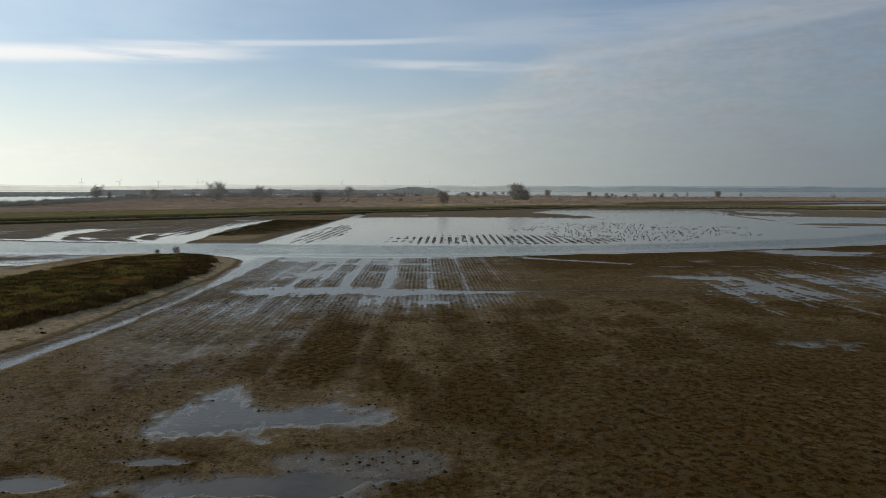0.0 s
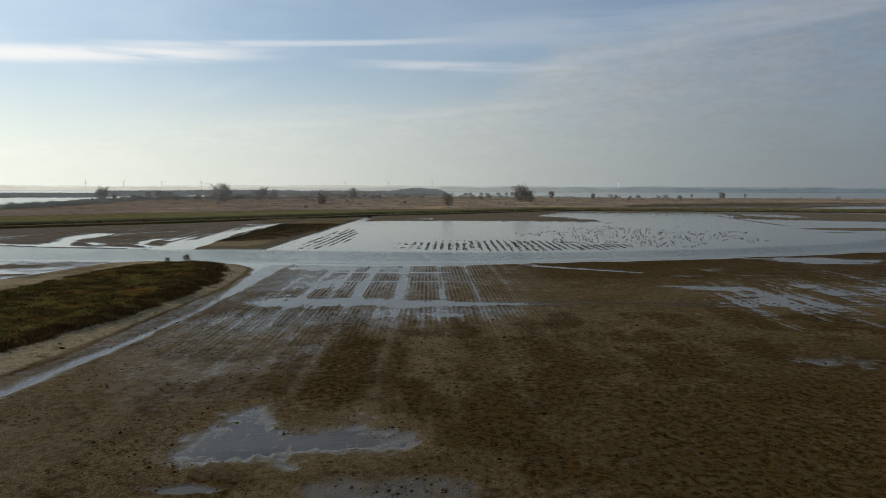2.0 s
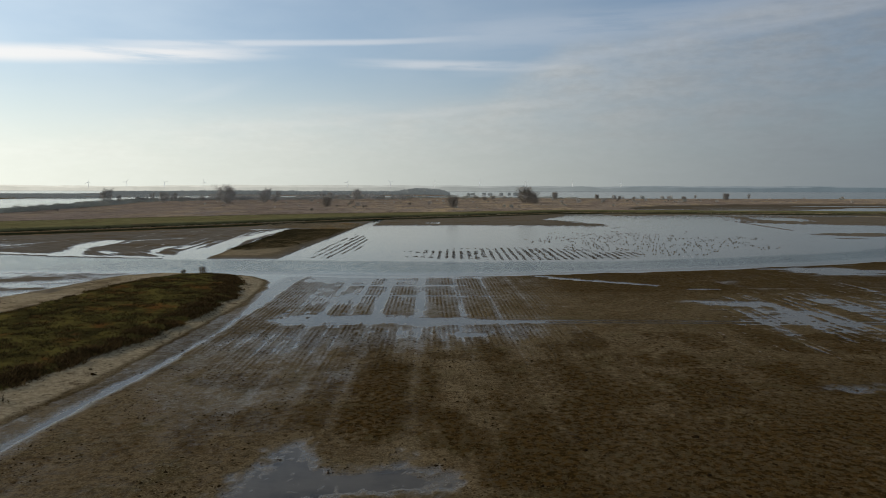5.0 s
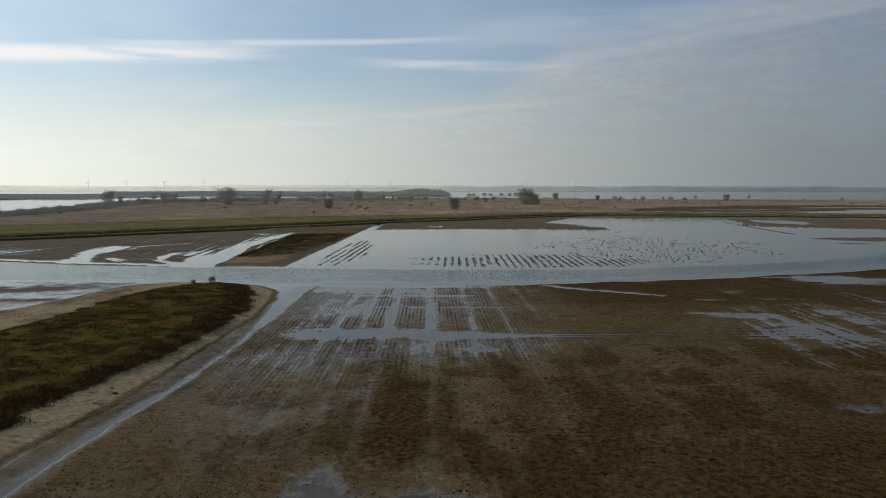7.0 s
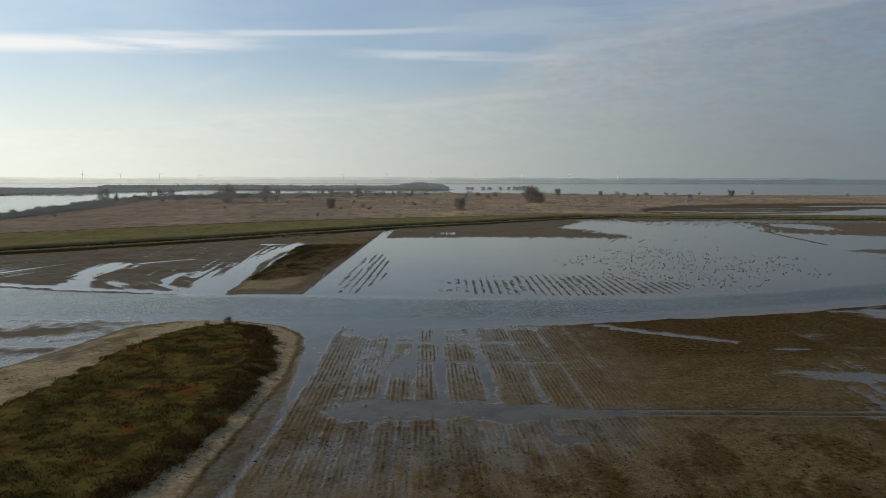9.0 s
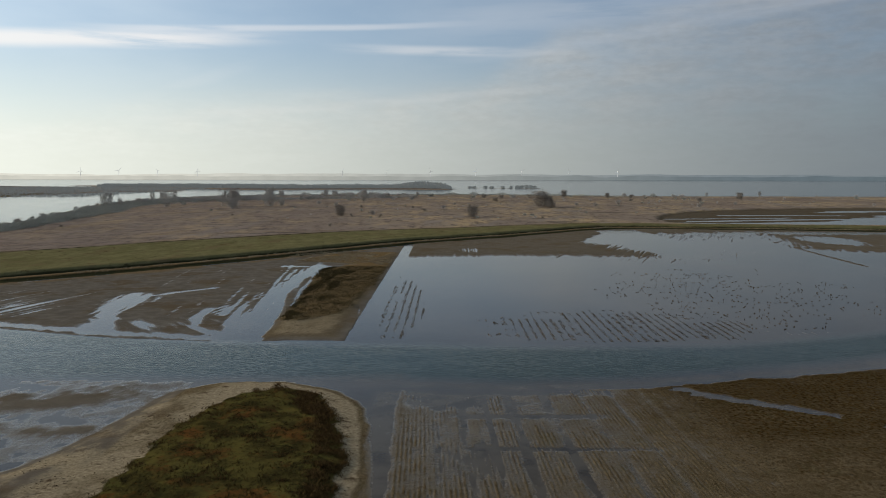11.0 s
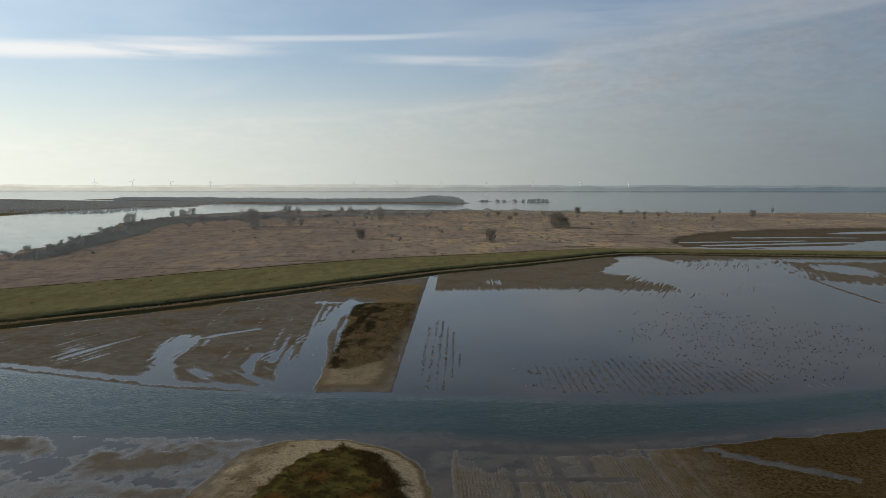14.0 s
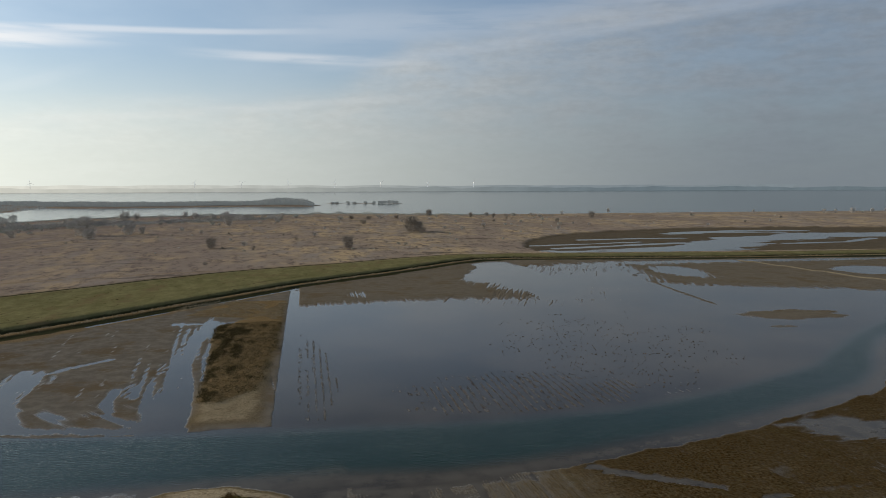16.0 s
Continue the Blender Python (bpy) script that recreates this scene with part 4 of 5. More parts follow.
def tree(kind, label, height, width, stems, seed, mat, count, lean=0.0, clear=0.25, bark=None):
    """A bare multi-stemmed tree or a bush: an Empty with a trunk and a crown."""
    rnd = np.random.RandomState(seed)
    root = new(kind)
    bm, tips = bmesh.new(), []
    for s in range(stems):
        turn = s * 2 * math.pi / stems + rnd.uniform(-0.5, 0.5)
        out = width * 0.5 * rnd.uniform(0.25, 0.8) if stems > 1 else width * 0.08
        top = height * rnd.uniform(0.6, 0.92)
        pts = []
        for k in range(5):
            f = k / 4
            pts.append((math.cos(turn) * out * f ** 1.3 + lean * height * f * f + rnd.uniform(-1, 1) * 0.03 * height * f, math.sin(turn) * out * f ** 1.3 + rnd.uniform(-1, 1) * 0.03 * height * f, top * f - 0.12))
        base = 0.022 * height / math.sqrt(stems) + 0.02
        tube(bm, pts, [base * (1.1 - 0.9 * k / 4) for k in range(5)])
        tips.append(pts[-1])
        for b in range(4):
            f = rnd.uniform(max(clear, 0.2), 0.95)
            p = Vector(pts[0]).lerp(Vector(pts[-1]), f)
            a2 = turn + rnd.uniform(-1.6, 1.6)
            ln = width * rnd.uniform(0.2, 0.45)
            q = p + Vector((math.cos(a2) * ln, math.sin(a2) * ln, ln * rnd.uniform(0.3, 1.1)))
            mid = p.lerp(q, 0.5) + Vector((0, 0, 0.05 * ln))
            tube(bm, [p, mid, q], [base * 0.5, base * 0.35, base * 0.12], 5)
            tips.extend([tuple(q), tuple(mid), tuple(p.lerp(Vector(pts[-1]), 0.5))])
    part("trunk", bm, bark or BARK, root)
    # crown: a broken dome of clumps, fuller round the limb tips
    n = count * 7 // 10
    ways = rnd.normal(0, 1, (n, 3))
    ways /= np.linalg.norm(ways, axis=1)[:, None]
    dome = ways * rnd.uniform(0.45, 1.0, (n, 1)) ** 0.5 * np.array([width * 0.46, width * 0.46, height * (0.5 - clear * 0.4)])
    dome *= 1 + 0.35 * fbm(ways[:, 0] * 2.2 + seed, ways[:, 1] * 2.2 + ways[:, 2] * 1.7, seed, 2)[:, None]
    dome += np.array([lean * height * 0.4, 0, height * (0.43 + clear * 0.3)])
    spots = np.concatenate([np.array(tips)[rnd.randint(0, len(tips), count - n)], dome])
    part("crown", twig_mesh("crown", spots, rnd, count, 0.05 * height + 0.15, 0.05 * width + 0.1), mat, root)
    return tagged(root, label, "tree" if height > 4.5 else "bush")


def stand(model, x, y, scale, turn, label=""):
    ob = copy_thing(model, pose(x, y, max(lay(x, y), 0.0) - 0.03, 0, 0, turn))
    ob.scale = (scale, scale, scale * 1.0)
    if label:
        tagged(ob, label)
    return ob


BARE = "bare grey-brown winter willow standing on the heath"
LOW = "low rounded leafless bush on straw-coloured heath"
models = [
    tree("willow_tree", BARE, 10.0, 8.0, 5, 3, TWIG, 2600, 0.0, 0.1),
    tree("willow_tree", BARE, 10.0, 10.5, 7, 8, TWIG, 3000, 0.02, 0.02),
    tree("willow_tree", BARE, 10.0, 5.5, 2, 14, TWIG, 1500, 0.04, 0.25),
    tree("heath_bush", LOW, 3.0, 4.2, 7, 21, TWIG, 1500, 0, 0.1),
    tree("heath_bush", "dark low evergreen scrub near the water", 3.0, 5.5, 9, 25, SCRUB, 2200, 0, 0.1),
    tree("heath_bush", LOW, 3.0, 3.2, 8, 29, SEDGE, 1300, 0, 0.15, SEDGE),
    tree("willow_tree", "dense dark leafless willow standing alone on the heath", 10.0, 9.5, 9, 33, DARK_TWIG, 3600, 0.0, 0.0, DARK_TWIG),
    tree("heath_bush", "dark brown leafless bush among straw-coloured grass", 3.0, 4.4, 9, 37, DARK_TWIG, 1600, 0, 0.05, DARK_TWIG),
]
rnd = np.random.RandomState(5)
# (x, y, height, model)
SPOTS = [(-4, 450, 8.6, 6), (-84, 464, 7.6, 6), (-98, 706, 12.6, 0), (-145, 837, 9.6, 0), (-206, 789, 13.5, 0), (-199, 812, 11, 2), (-189, 593, 15.8, 1),
         (-291, 602, 13.5, 0), (-284, 610, 8, 2), (-308, 761, 9.5, 0), (-313, 747, 9.1, 2), (-164, 893, 8, 0), (53, 586, 15, 6), (60, 592, 10, 6), (115, 869, 9, 6),
         (157, 832, 6.4, 6), (179, 816, 4.8, 6), (215, 703, 5.4, 6), (288, 794, 8.4, 6), (366, 930, 8, 2)]
SPOTS += [(-160, 600, 10, 1), (-152, 606, 7, 0), (-177, 557, 8.5, 1), (-115, 855, 10, 0), (-231, 746, 10.5, 1), (182, 858, 5.4, 1), (544, 877, 5, 0), (619, 840, 6.5, 1), (640, 846, 6, 0),
          (666, 848, 7.5, 1), (690, 842, 6.8, 0), (715, 846, 6.0, 1), (-296, 742, 9, 2), (-330, 850, 9, 1), (279, 868, 6.3, 2)]
for x, y, tall, k in SPOTS:
    stand(models[k], x, y, tall * 0.92 / 10.0, rnd.uniform(0, 360))
BUSHES = [(-56, 758, 4.6, 3), (-236, 584, 5, 3), (235, 849, 4, 3), (213, 851, 4, 4), (234, 816, 4.6, 3), (448, 863, 3, 3), (-66, 477, 3, 3), (60, 578, 5.3, 7), (26, 718, 4.4, 7),
          (-59, 829, 3.8, 3), (38, 800, 4.5, 7), (20, 812, 4.5, 7), (70, 820, 4.2, 7), (8, 806, 3.6, 4), (52, 815, 4, 3), (-128, 640, 3, 3), (100, 610, 3, 3), (130, 660, 3.4, 3), (-22, 560, 2.4, 3)]
for x, y, tall, k in BUSHES:
    stand(models[k], x, y, tall / 3.0, rnd.uniform(0, 360))
# scrub along the river's edge
for i in range(72):
    f = i / 71
    x = float(np.interp(f, [0, .25, .5, .75, 1], [-244, -246, -268, -318, -262])) + rnd.uniform(-6, 26)
    y = float(np.interp(f, [0, .25, .5, .75, 1], [338, 400, 480, 640, 880])) + rnd.uniform(-10, 10)
    stand(models[4 if rnd.rand() < 0.75 else 3], x, y, rnd.uniform(0.4, 1.0), rnd.uniform(0, 360))
for i in range(50):
    x, y = rnd.uniform(-240, 380), rnd.uniform(600, 900)
    stand(models[3 if rnd.rand() < 0.7 else 4], x, y, rnd.uniform(0.3, 0.95), rnd.uniform(0, 360))
for i in range(28):
    x = rnd.uniform(-230, 95)
    y = rnd.uniform(400, 600) if x > -60 else rnd.uniform(360, 600)
    stand(models[7], x, y, rnd.uniform(0.2, 0.6), rnd.uniform(0, 360))
for i in range(24):
    x = rnd.uniform(100, 700)
    stand(models[7 if rnd.rand() < 0.7 else 4], x, rnd.uniform(640, 900), rnd.uniform(0.3, 0.9), rnd.uniform(0, 360))
# thin rows of trees and hedges towards the river mouth
for i in range(44):
    f = rnd.rand()
    x = -300 + 260 * f + rnd.uniform(-12, 12)
    y = float(np.interp(f, [0, .3, .6, 1], [660, 730, 830, 900])) + rnd.uniform(-40, 25)
    stand(models[int(rnd.choice([0, 1, 2]))], x, y, rnd.uniform(0.28, 0.62), rnd.uniform(0, 360))
for i in range(40):
    f = rnd.rand()
    x = -290 + 260 * f + rnd.uniform(-10, 10)
    y = float(np.interp(f, [0, .3, .6, 1], [600, 690, 790, 880])) + rnd.uniform(-30, 30)
    stand(models[4], x, y, rnd.uniform(0.5, 1.1), rnd.uniform(0, 360))
for i in range(54):
    x, y = rnd.uniform(-200, 330), rnd.uniform(400, 860)
    if float(inside(MARSH, np.array([x]), np.array([y]))[0]) < -8:
        stand(models[3 if rnd.rand() < 0.5 else 4], x, y, rnd.uniform(0.22, 0.5), rnd.uniform(0, 360))
# two bushes on the spit's tip
stand(models[5], -38.2, 101.6, 0.34, 40, "dark leafless bush on the tip of the sandy spit")
stand(models[5], -40.5, 100.4, 0.22, 140, "dark leafless bush on the tip of the sandy spit")
for m in models:
    for o in (*m.children_recursive, m):
        bpy.data.objects.remove(o)


# ---------------------------------------------------------------- low growth, clods and woods
def blades(name, label, category, pts, tall, wide, per, mat, seed, splay=0.5):
    """Tufts of thin blades at points (x, y, z)."""
    rnd = np.random.RandomState(seed)
    n = len(pts) * per
    base = np.repeat(pts, per, axis=0) + np.concatenate([rnd.normal(0, wide, (n, 2)), np.full((n, 1), -0.02)], 1)
    ln = tall * rnd.uniform(0.5, 1.3, (n, 1))
    tip = base + np.concatenate([rnd.normal(0, splay, (n, 2)) * ln, ln], 1)
    ang = rnd.uniform(0, math.pi, n)
    across = np.stack([np.cos(ang), np.sin(ang), np.zeros(n)], 1) * (tall * 0.16 + 0.012)
    v = np.stack([base - across, base + across, tip], 1).reshape(-1, 3)
    me = grid_mesh(name, v, np.arange(n * 3).reshape(-1, 3), True)
    me.materials.append(mat)
    return tagged(new(name, me), label, category, kind="stuff")


def scatter(count, x0, x1, y0, y1, seed, ok):
    """Points on the ground in a stretch of it, kept where ok(x, y, h, zones) says so."""
    rnd = np.random.RandomState(seed)
    x, y = rnd.uniform(x0, x1, count), rnd.uniform(y0, y1, count)
    h, z = terrain(x, y)
    keep = ok(x, y, h, z)
    return np.stack([x, y, h], 1)[keep]


blades("turf", "dark olive and rust low heather and moss tufts", "turf", scatter(42000, -90, -27, 20, 106, 1, lambda x, y, h, z: (z["moss"] > 0.45) & (fbm(x / 1.2, y / 1.2, 91) > -0.1)), 0.15, 0.24, 5, MOSSY, 2)
blades("sedge", "dark dead sedge along the turf's rim", "sedge", scatter(26000, -60, -26, 20, 106, 3, lambda x, y, h, z: (z["moss"] > 0.4) & (fbm(x / 1.6, y / 1.6, 92) + 0.5 * fbm(x / 0.5, y / 0.5, 103) > 0.05 + 0.25 * (z["moss"] > 0.9))), 0.20, 0.22, 6, SEDGE, 4)
blades("rim_heather", "taller dark heather along the turf's rim", "heather", scatter(22000, -36, -27, 20, 104, 25, lambda x, y, h, z: (z["moss"] > 0.5) & (np.abs(inside(TURF, x, y) - 1.0) < 1.5) & (fbm(x / 1.3, y / 1.8, 104) > -0.1)), 0.22, 0.30, 7, SEDGE, 26, 0.9)
blades("rough_grass", "brown rough grass on the strip beside the field", "grass", scatter(30000, -66, -34, 140, 265, 5, lambda x, y, h, z: (z["straw"] > 0.35) & (y < 223)), 0.19, 0.4, 4, ROUGH, 6, 0.9)
blades("strip_scrub", "dark low scrub along the edge of the grass strip", "scrub", scatter(16000, -54, -34, 142, 222, 35, lambda x, y, h, z: (inside(GRASS_PATCH, x, y) > 0.3) & (fbm(x / 2.2, y / 7, 105) + 0.5 * smooth(-43.5 - x + 0.03 * (y - 150), 0, 3) > 0.5)), 0.30, 0.4, 5, ROUGH, 36, 0.6)
blades("strip_straw", "pale straw on the far end of the grass strip", "grass", scatter(9000, -68, -34, 226, 268, 37, lambda x, y, h, z: (z["straw"] > 0.5) & (fbm(x / 5, y / 9, 106) > -0.2)), 0.22, 0.4, 4, REED, 38, 0.9)
blades("reed", "pale dry reed along the ditch and bank", "reed", scatter(90000, -140, 320, 185, 392, 7, lambda x, y, h, z: (np.abs(line_dist(DIKE, x, y) - 3.2) < 1.7) & (y < np.interp(x, [p[0] for p in DIKE], [p[1] for p in DIKE])) & (fbm(x / 12, y / 12, 93) > -0.1)), 0.34, 0.3, 5, REED, 8)
blades("heath_grass", "straw-coloured tussocks on the heath", "grass", scatter(60000, -260, 420, 270, 900, 9, lambda x, y, h, z: (z["heath"] > 0.5) & (h > 0.1) & (fbm(x / 25, y / 14, 94) > -0.1)), 0.26, 1.3, 5, HEATHER, 10, 1.2)
blades("dark_sedge", "dark patches of sedge on the heath", "sedge", scatter(70000, -260, 420, 270, 900, 11, lambda x, y, h, z: (z["heath"] > 0.5) & (h > 0.1) & (fbm(x / 18, y / 9, 95) > 0.12)), 0.30, 1.3, 4, HEATHER, 12, 1.1)
blades("meadow_litter", "dark debris lines on the green meadow", "grass", scatter(30000, -150, 60, 200, 380, 13, lambda x, y, h, z: (z["meadow"] > 0.3) & (fbm(x / 9, y / 3.5, 96) + 0.9 * np.exp(-(line_dist([(-147, 290), (-128, 302), (-108, 313)], x, y) / 5) ** 2) > 0.5)), 0.22, 0.35, 4, SEDGE, 14)
blades("ditch_sedge", "dark sedge lining both ditches of the bank", "sedge", scatter(70000, -140, 320, 185, 395, 19, lambda x, y, h, z: (np.minimum(np.abs(bank_side(x, y) - 1.3), np.abs(bank_side(x, y) + 5.4)) < 0.7)), 0.3, 0.35, 5, ROUGH, 20)
blades("stubble", "rows of dark cut stubble standing in the flood", "stubble", scatter(90000, -33, 34, 129, 206, 15, lambda x, y, h, z: h > -0.004), 0.10, 0.08, 4, STALK, 16)
blades("field_stubble", "thin rows of cut stubble in wet mud", "stubble", scatter(150000, -24, 22, 48, 107, 17, lambda x, y, h, z: (h > 0.005) & (np.sin(row_phase(x, y) * 2 * np.pi / 0.43 + fbm(row_phase(x, y) / 0.9, y / 9, 31) * 0.6) > 0.2) & (fbm(row_phase(x, y) / 4, y / 11, 37) > -0.35) & (fbm(row_phase(x, y) / 0.5, y / 1.5, 34, 2) > -0.1)), 0.05, 0.045, 4, SEDGE, 18)


blades("field_litter", "dark rotting crop litter strewn over the mud", "litter", scatter(120000, -24, 48, 18, 76, 21, lambda x, y, h, z: (h > 0.02) & (fbm(x / 0.42, y / 0.7, 100, 3) + 0.3 * fbm(x / 3, y / 3, 101) > 0.62 - 0.62 * z["dry"])), 0.06, 0.10, 4, SEDGE, 22, 1.3)
# dark tufts added in place of birds resting on the flood
blades("drowned_tufts", "scattered dark tufts that stand for birds on shallow flood water", "stubble", scatter(900, 10, 78, 140, 225, 23, lambda x, y, h, z: (blob(x, y, 46, 176, 30, 46) + 0.5 * fbm(x / 8, y / 10, 102) > 0.15)) * np.array([1, 1, 0.2]), 0.20, 0.09, 8, SEDGE, 24, 0.3)


def clods(name, label, count, x0, x1, y0, y1, size, seed, ok):
    """Small broken lumps of mud."""
    rnd = np.random.RandomState(seed)
    pts = scatter(count, x0, x1, y0, y1, seed, ok)
    n = len(pts)
    r = size * rnd.lognormal(0, 0.45, (n, 1, 1))
    unit = np.array([(1, 0, 0), (0.2, 0.95, 0), (-0.9, 0.3, 0), (-0.4, -0.85, 0), (0.55, -0.7, 0), (0.1, 0.05, 0.55)])
    ang = rnd.uniform(0, 2 * math.pi, n)
    rot = np.zeros((n, 3, 3))
    rot[:, 0, 0], rot[:, 0, 1], rot[:, 1, 0], rot[:, 1, 1], rot[:, 2, 2] = np.cos(ang), -np.sin(ang), np.sin(ang), np.cos(ang), 1
    v = np.einsum("nij,kj->nki", rot, unit) * r * (1 + rnd.normal(0, 0.18, (n, 6, 3))) + pts[:, None, :] - np.array([0, 0, 0.012])
    tri = np.array([(0, 1, 5), (1, 2, 5), (2, 3, 5), (3, 4, 5), (4, 0, 5)])
    f = (tri[None] + (np.arange(n) * 6)[:, None, None]).reshape(-1, 3)
    me = grid_mesh(name, v.reshape(-1, 3), f, True)
    me.materials.append(CLOD)
    return tagged(new(name, me), label, "mud", kind="stuff")


clods("mud_clods", "small clods of wet brown mud on the field", 60000, -24, 40, 18, 62, 0.042, 31, lambda x, y, h, z: (h > 0.015) & (fbm(x / 3, y / 3, 98) + 0.4 * z["dry"] > 0.0))
clods("shore_clods", "dark clumps of debris strewn over pale sand", 30000, -56, -25, 25, 108, 0.05, 33, lambda x, y, h, z: (z["sand"] > 0.4) & (z["moss"] < 0.3) & (fbm(x / 4, y / 4, 99) > 0.1))


def woodland(name, label, count, spot, tall, size, seed, mat=WOOD):
    """A far wood as many clumped slivers with an uneven top."""
    rnd = np.random.RandomState(seed)
    x, y = spot(rnd, count)
    top = tall(x, y) * (0.75 + 0.35 * fbm(x / 16, y / 16, seed + 1))
    z = np.maximum(terrain(x, y)[0], 0) + rnd.uniform(0, 1, count) ** 0.7 * np.maximum(top, 0.5)
    c = np.stack([x, y, z], 1)
    v = (c[:, None, :] + rnd.normal(0, size, (count, 3, 3)))
    v[..., 2] = np.maximum(v[..., 2], 0.0)
    me = grid_mesh(name, v.reshape(-1, 3), np.arange(count * 3).reshape(-1, 3), True)
    me.materials.append(mat)
    return tagged(new(name, me), label, "woodland", kind="stuff")


def on_island(rnd, n):
    x = rnd.uniform(-760, -14, n)
    return x, np.interp(x, [-760, -570, -480, -350, -203, -100, -14], [1560, 1500, 1390, 1335, 1372, 1385, 1350]) + rnd.uniform(0, 90, n)


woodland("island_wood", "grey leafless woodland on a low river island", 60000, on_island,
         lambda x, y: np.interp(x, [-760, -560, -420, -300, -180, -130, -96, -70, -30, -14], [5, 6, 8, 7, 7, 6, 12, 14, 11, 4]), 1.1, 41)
def by_river(rnd, n):
    s = rnd.uniform(0, 1, n)
    x = np.interp(s, [0, .12, .3, .45, .6, .8, 1], [-222, -235, -252, -262, -288, -300, -262])
    y = np.interp(s, [0, .12, .3, .45, .6, .8, 1], [334, 385, 455, 500, 570, 650, 790])
    return x + rnd.uniform(-6, 30, n) * (0.4 + s), y + rnd.normal(0, 7, n)


woodland("river_scrub", "dense grey-green scrub along the river bank", 90000, by_river, lambda x, y: np.clip(1.0 + 4.6 * fbm(x / 12, y / 16, 46), 0.05, 3.6), 0.20, 47, SCRUB)
def by_lake(rnd, n):
    x = rnd.uniform(-330, 190, n)
    return x + rnd.normal(0, 3, n), np.interp(x, [-336, -300, -217, -116, 9, 98, 173, 200], [790, 880, 932, 962, 976, 942, 912, 912]) - np.abs(rnd.normal(0, 16, n))


def river_trees(rnd, n):
    x = rnd.uniform(-310, -60, n)
    return x, np.interp(x, [-310, -240, -150, -60], [690, 735, 800, 850]) + rnd.normal(0, 14, n)


woodland("shore_scrub", "broken grey scrub along the lake shore", 26000, by_lake, lambda x, y: np.clip(0.3 + 7.0 * fbm(x / 14, y / 60, 48), 0.05, 4.2), 0.32, 49, SCRUB)
woodland("river_trees", "loose belt of grey leafless willows by the river mouth", 30000, river_trees, lambda x, y: np.clip(0.4 + 12.0 * fbm(x / 11, y / 70, 50), 0.05, 6.5), 0.34, 51, TWIG)
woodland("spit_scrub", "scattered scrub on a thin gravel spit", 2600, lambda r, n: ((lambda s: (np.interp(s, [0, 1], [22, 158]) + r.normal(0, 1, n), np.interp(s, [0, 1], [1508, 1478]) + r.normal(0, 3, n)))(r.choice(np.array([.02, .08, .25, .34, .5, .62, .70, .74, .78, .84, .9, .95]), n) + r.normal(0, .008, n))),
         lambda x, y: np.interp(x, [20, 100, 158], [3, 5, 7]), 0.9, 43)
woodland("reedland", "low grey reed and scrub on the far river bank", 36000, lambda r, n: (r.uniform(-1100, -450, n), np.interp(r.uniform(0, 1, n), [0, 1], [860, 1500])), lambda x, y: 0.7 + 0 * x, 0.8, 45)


# ---------------------------------------------------------------- the far side of the lake
def ridge(name, label, dist, low, high, mat, seed, lump):
    """A plain strip of far shore with a wooded skyline."""
    az_ = np.radians(np.linspace(-75, 75, 900))
    x, y = dist * np.tan(np.clip(az_, -1.1, 1.1)), np.full(900, float(dist))
    keep = np.abs(x) < 4800
    x, y = x[keep], y[keep]
    top = low + (high - low) * np.clip(0.5 + 0.7 * fbm(x / lump, x * 0, seed, 5), 0, 1)
    n = len(x)
    v = np.concatenate([np.stack([x, y, np.full(n, -1.0)], 1), np.stack([x, y, top], 1), np.stack([x, y + 60, top * 0.9], 1)])
    i = np.arange(n - 1)
    f = np.concatenate([np.stack([i, i + 1, i + 1 + n, i + n], 1), np.stack([i + n, i + 1 + n, i + 1 + 2 * n, i + 2 * n], 1)])
    me = grid_mesh(name, v, f)
    me.materials.append(mat)
    return tagged(new(name, me), label, "shore", kind="structure")


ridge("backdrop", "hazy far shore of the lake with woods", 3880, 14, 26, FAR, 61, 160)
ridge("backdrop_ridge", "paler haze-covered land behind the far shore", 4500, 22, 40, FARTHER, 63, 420)


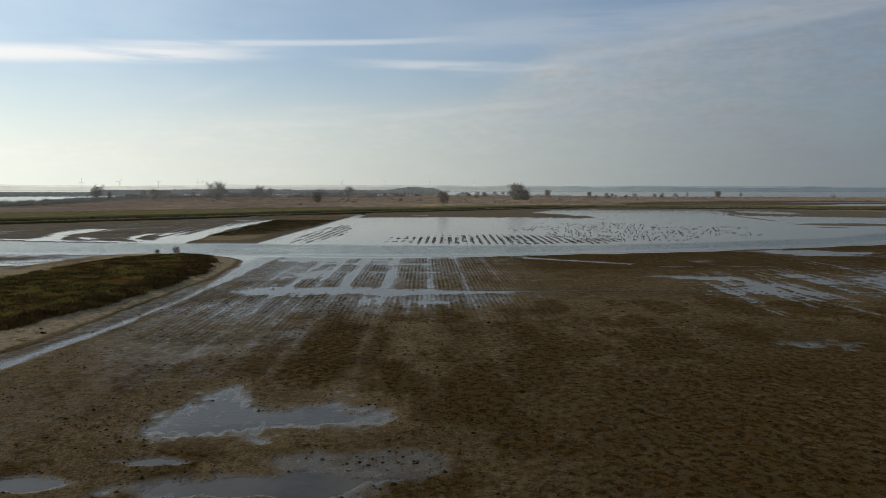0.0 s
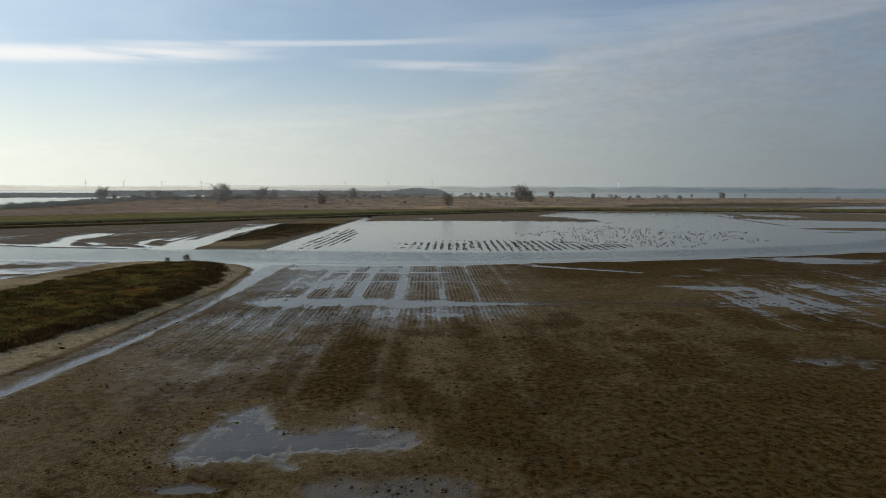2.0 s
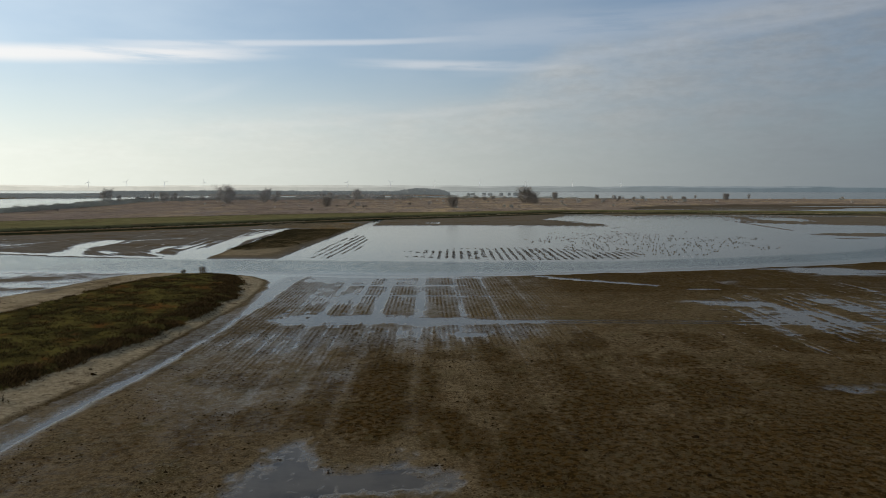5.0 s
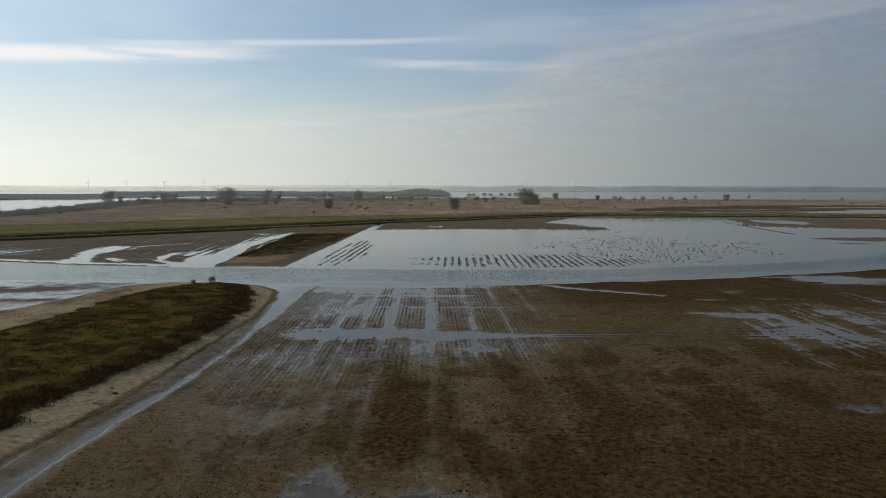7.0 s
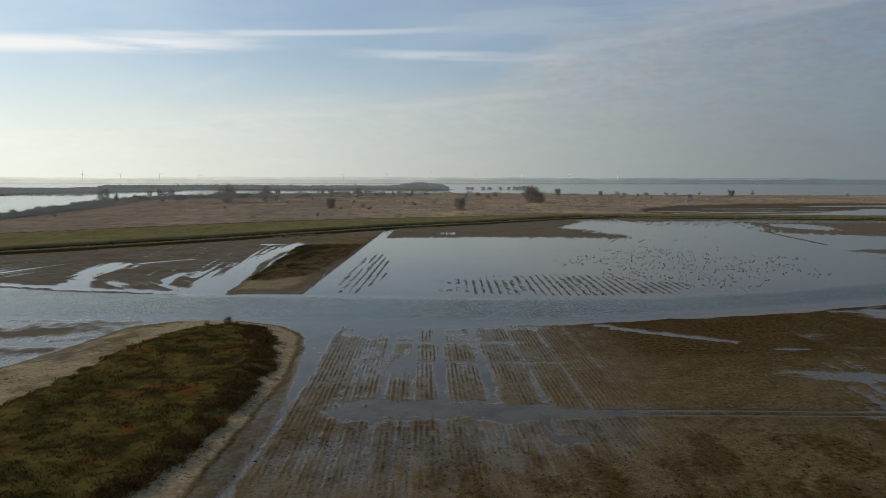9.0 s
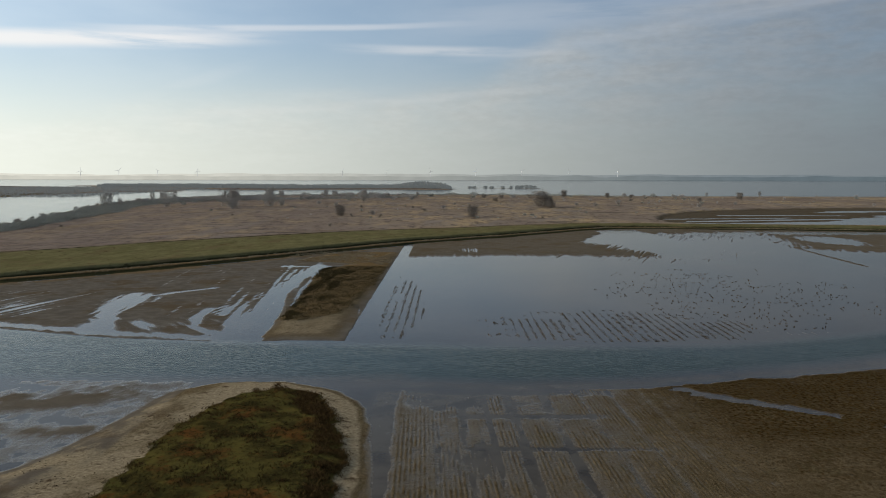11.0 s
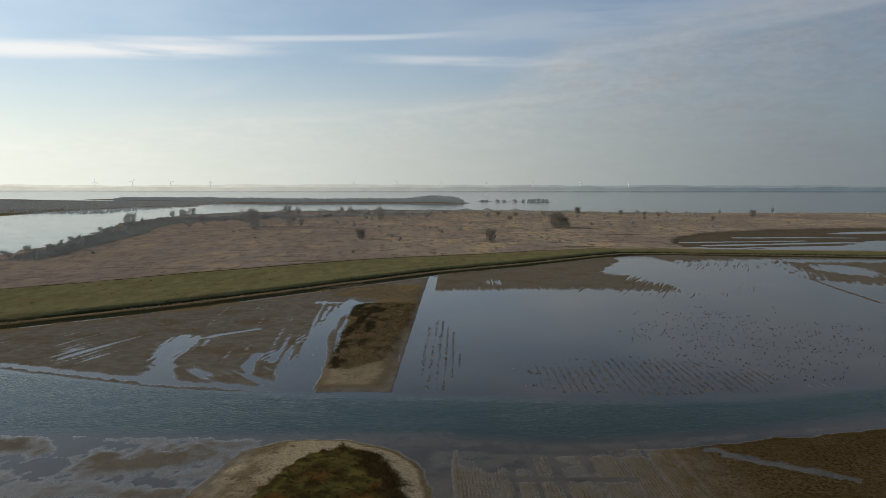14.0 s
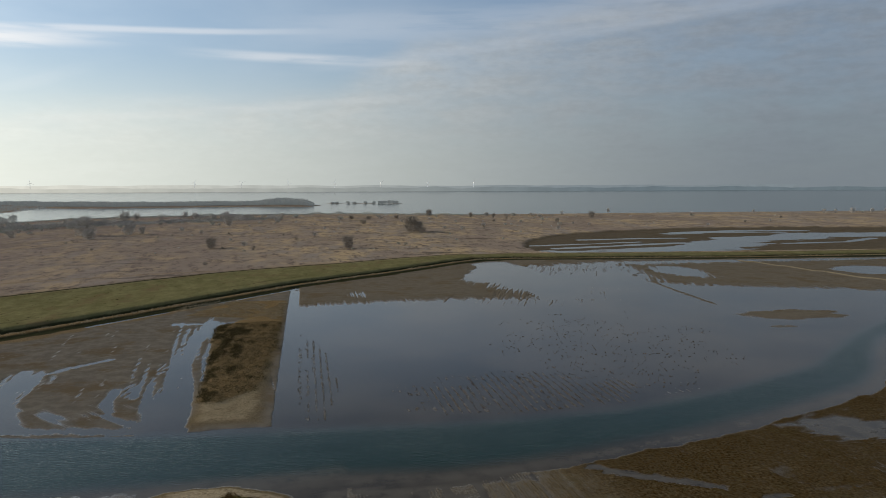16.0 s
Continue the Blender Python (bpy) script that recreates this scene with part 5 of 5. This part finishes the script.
def turbine(label):
    root = new("wind_turbine")
    bm = bmesh.new()
    tube(bm, [(0, 0, -2), (0, 0, 30), (0, 0, 62)], [1.9, 1.5, 1.1], 10)
    part("tower", bm, STEEL, root)
    bm = bmesh.new()
    bmesh.ops.create_cube(bm, size=1, matrix=Matrix.Translation((0, 0.6, 63)) @ Matrix.Diagonal((2.6, 6.5, 2.8, 1)))
    bmesh.ops.bevel(bm, geom=bm.edges[:], offset=0.5, segments=2, affect="EDGES")
    nacelle = part("nacelle", bm, STEEL, root)
    bm = bmesh.new()
    tube(bm, [(0, -2.6, 63), (0, -3.6, 63), (0, -4.3, 63)], [1.3, 1.2, 0.3], 10)
    part("hub", bm, STEEL, nacelle)
    bm = bmesh.new()
    for k, (w, z) in enumerate(((0.9, 1.0), (1.9, 6), (1.3, 18), (0.35, 31))):
        ring = [bm.verts.new((sx * w, sy * 0.25 * w, z)) for sx, sy in ((-0.5, 0), (0, -0.6), (0.8, 0), (0, 0.6))]
        if k:
            for i in range(4):
                bm.faces.new((last[i], last[(i + 1) % 4], ring[(i + 1) % 4], ring[i]))
        last = ring
    bm.faces.new(last)
    blade = bpy.data.meshes.new("blade")
    bm.to_mesh(blade)
    bm.free()
    blade.materials.append(STEEL)
    for k in range(3):
        ob = new("blade", blade)
        ob.parent = root
        ob.matrix_basis = pose(0, -3.4, 63) @ pose(0, 0, 0, 0, 120 * k, 0)
    return tagged(root, label, "wind turbine", "row of wind turbines")


first = turbine("white three-bladed wind turbine on the far shore")
for i, s in enumerate((-0.503, -0.451, -0.398, -0.344, -0.148, -0.089, -0.029, 0.0315, 0.0936, 0.1576, 0.2228)):
    tower = copy_thing(first, pose(4150 * s, 4150, 2.0, 0, 0, 25))
    tower.scale = (0.72, 0.72, 0.72)
    for k, o in enumerate(o for o in tower.children if o.name.startswith("blade")):
        o.matrix_basis = pose(0, -3.4, 63) @ pose(0, 0, 0, 0, 120 * k + 37 * i, 0)
for o in (*first.children_recursive, first):
    bpy.data.objects.remove(o)
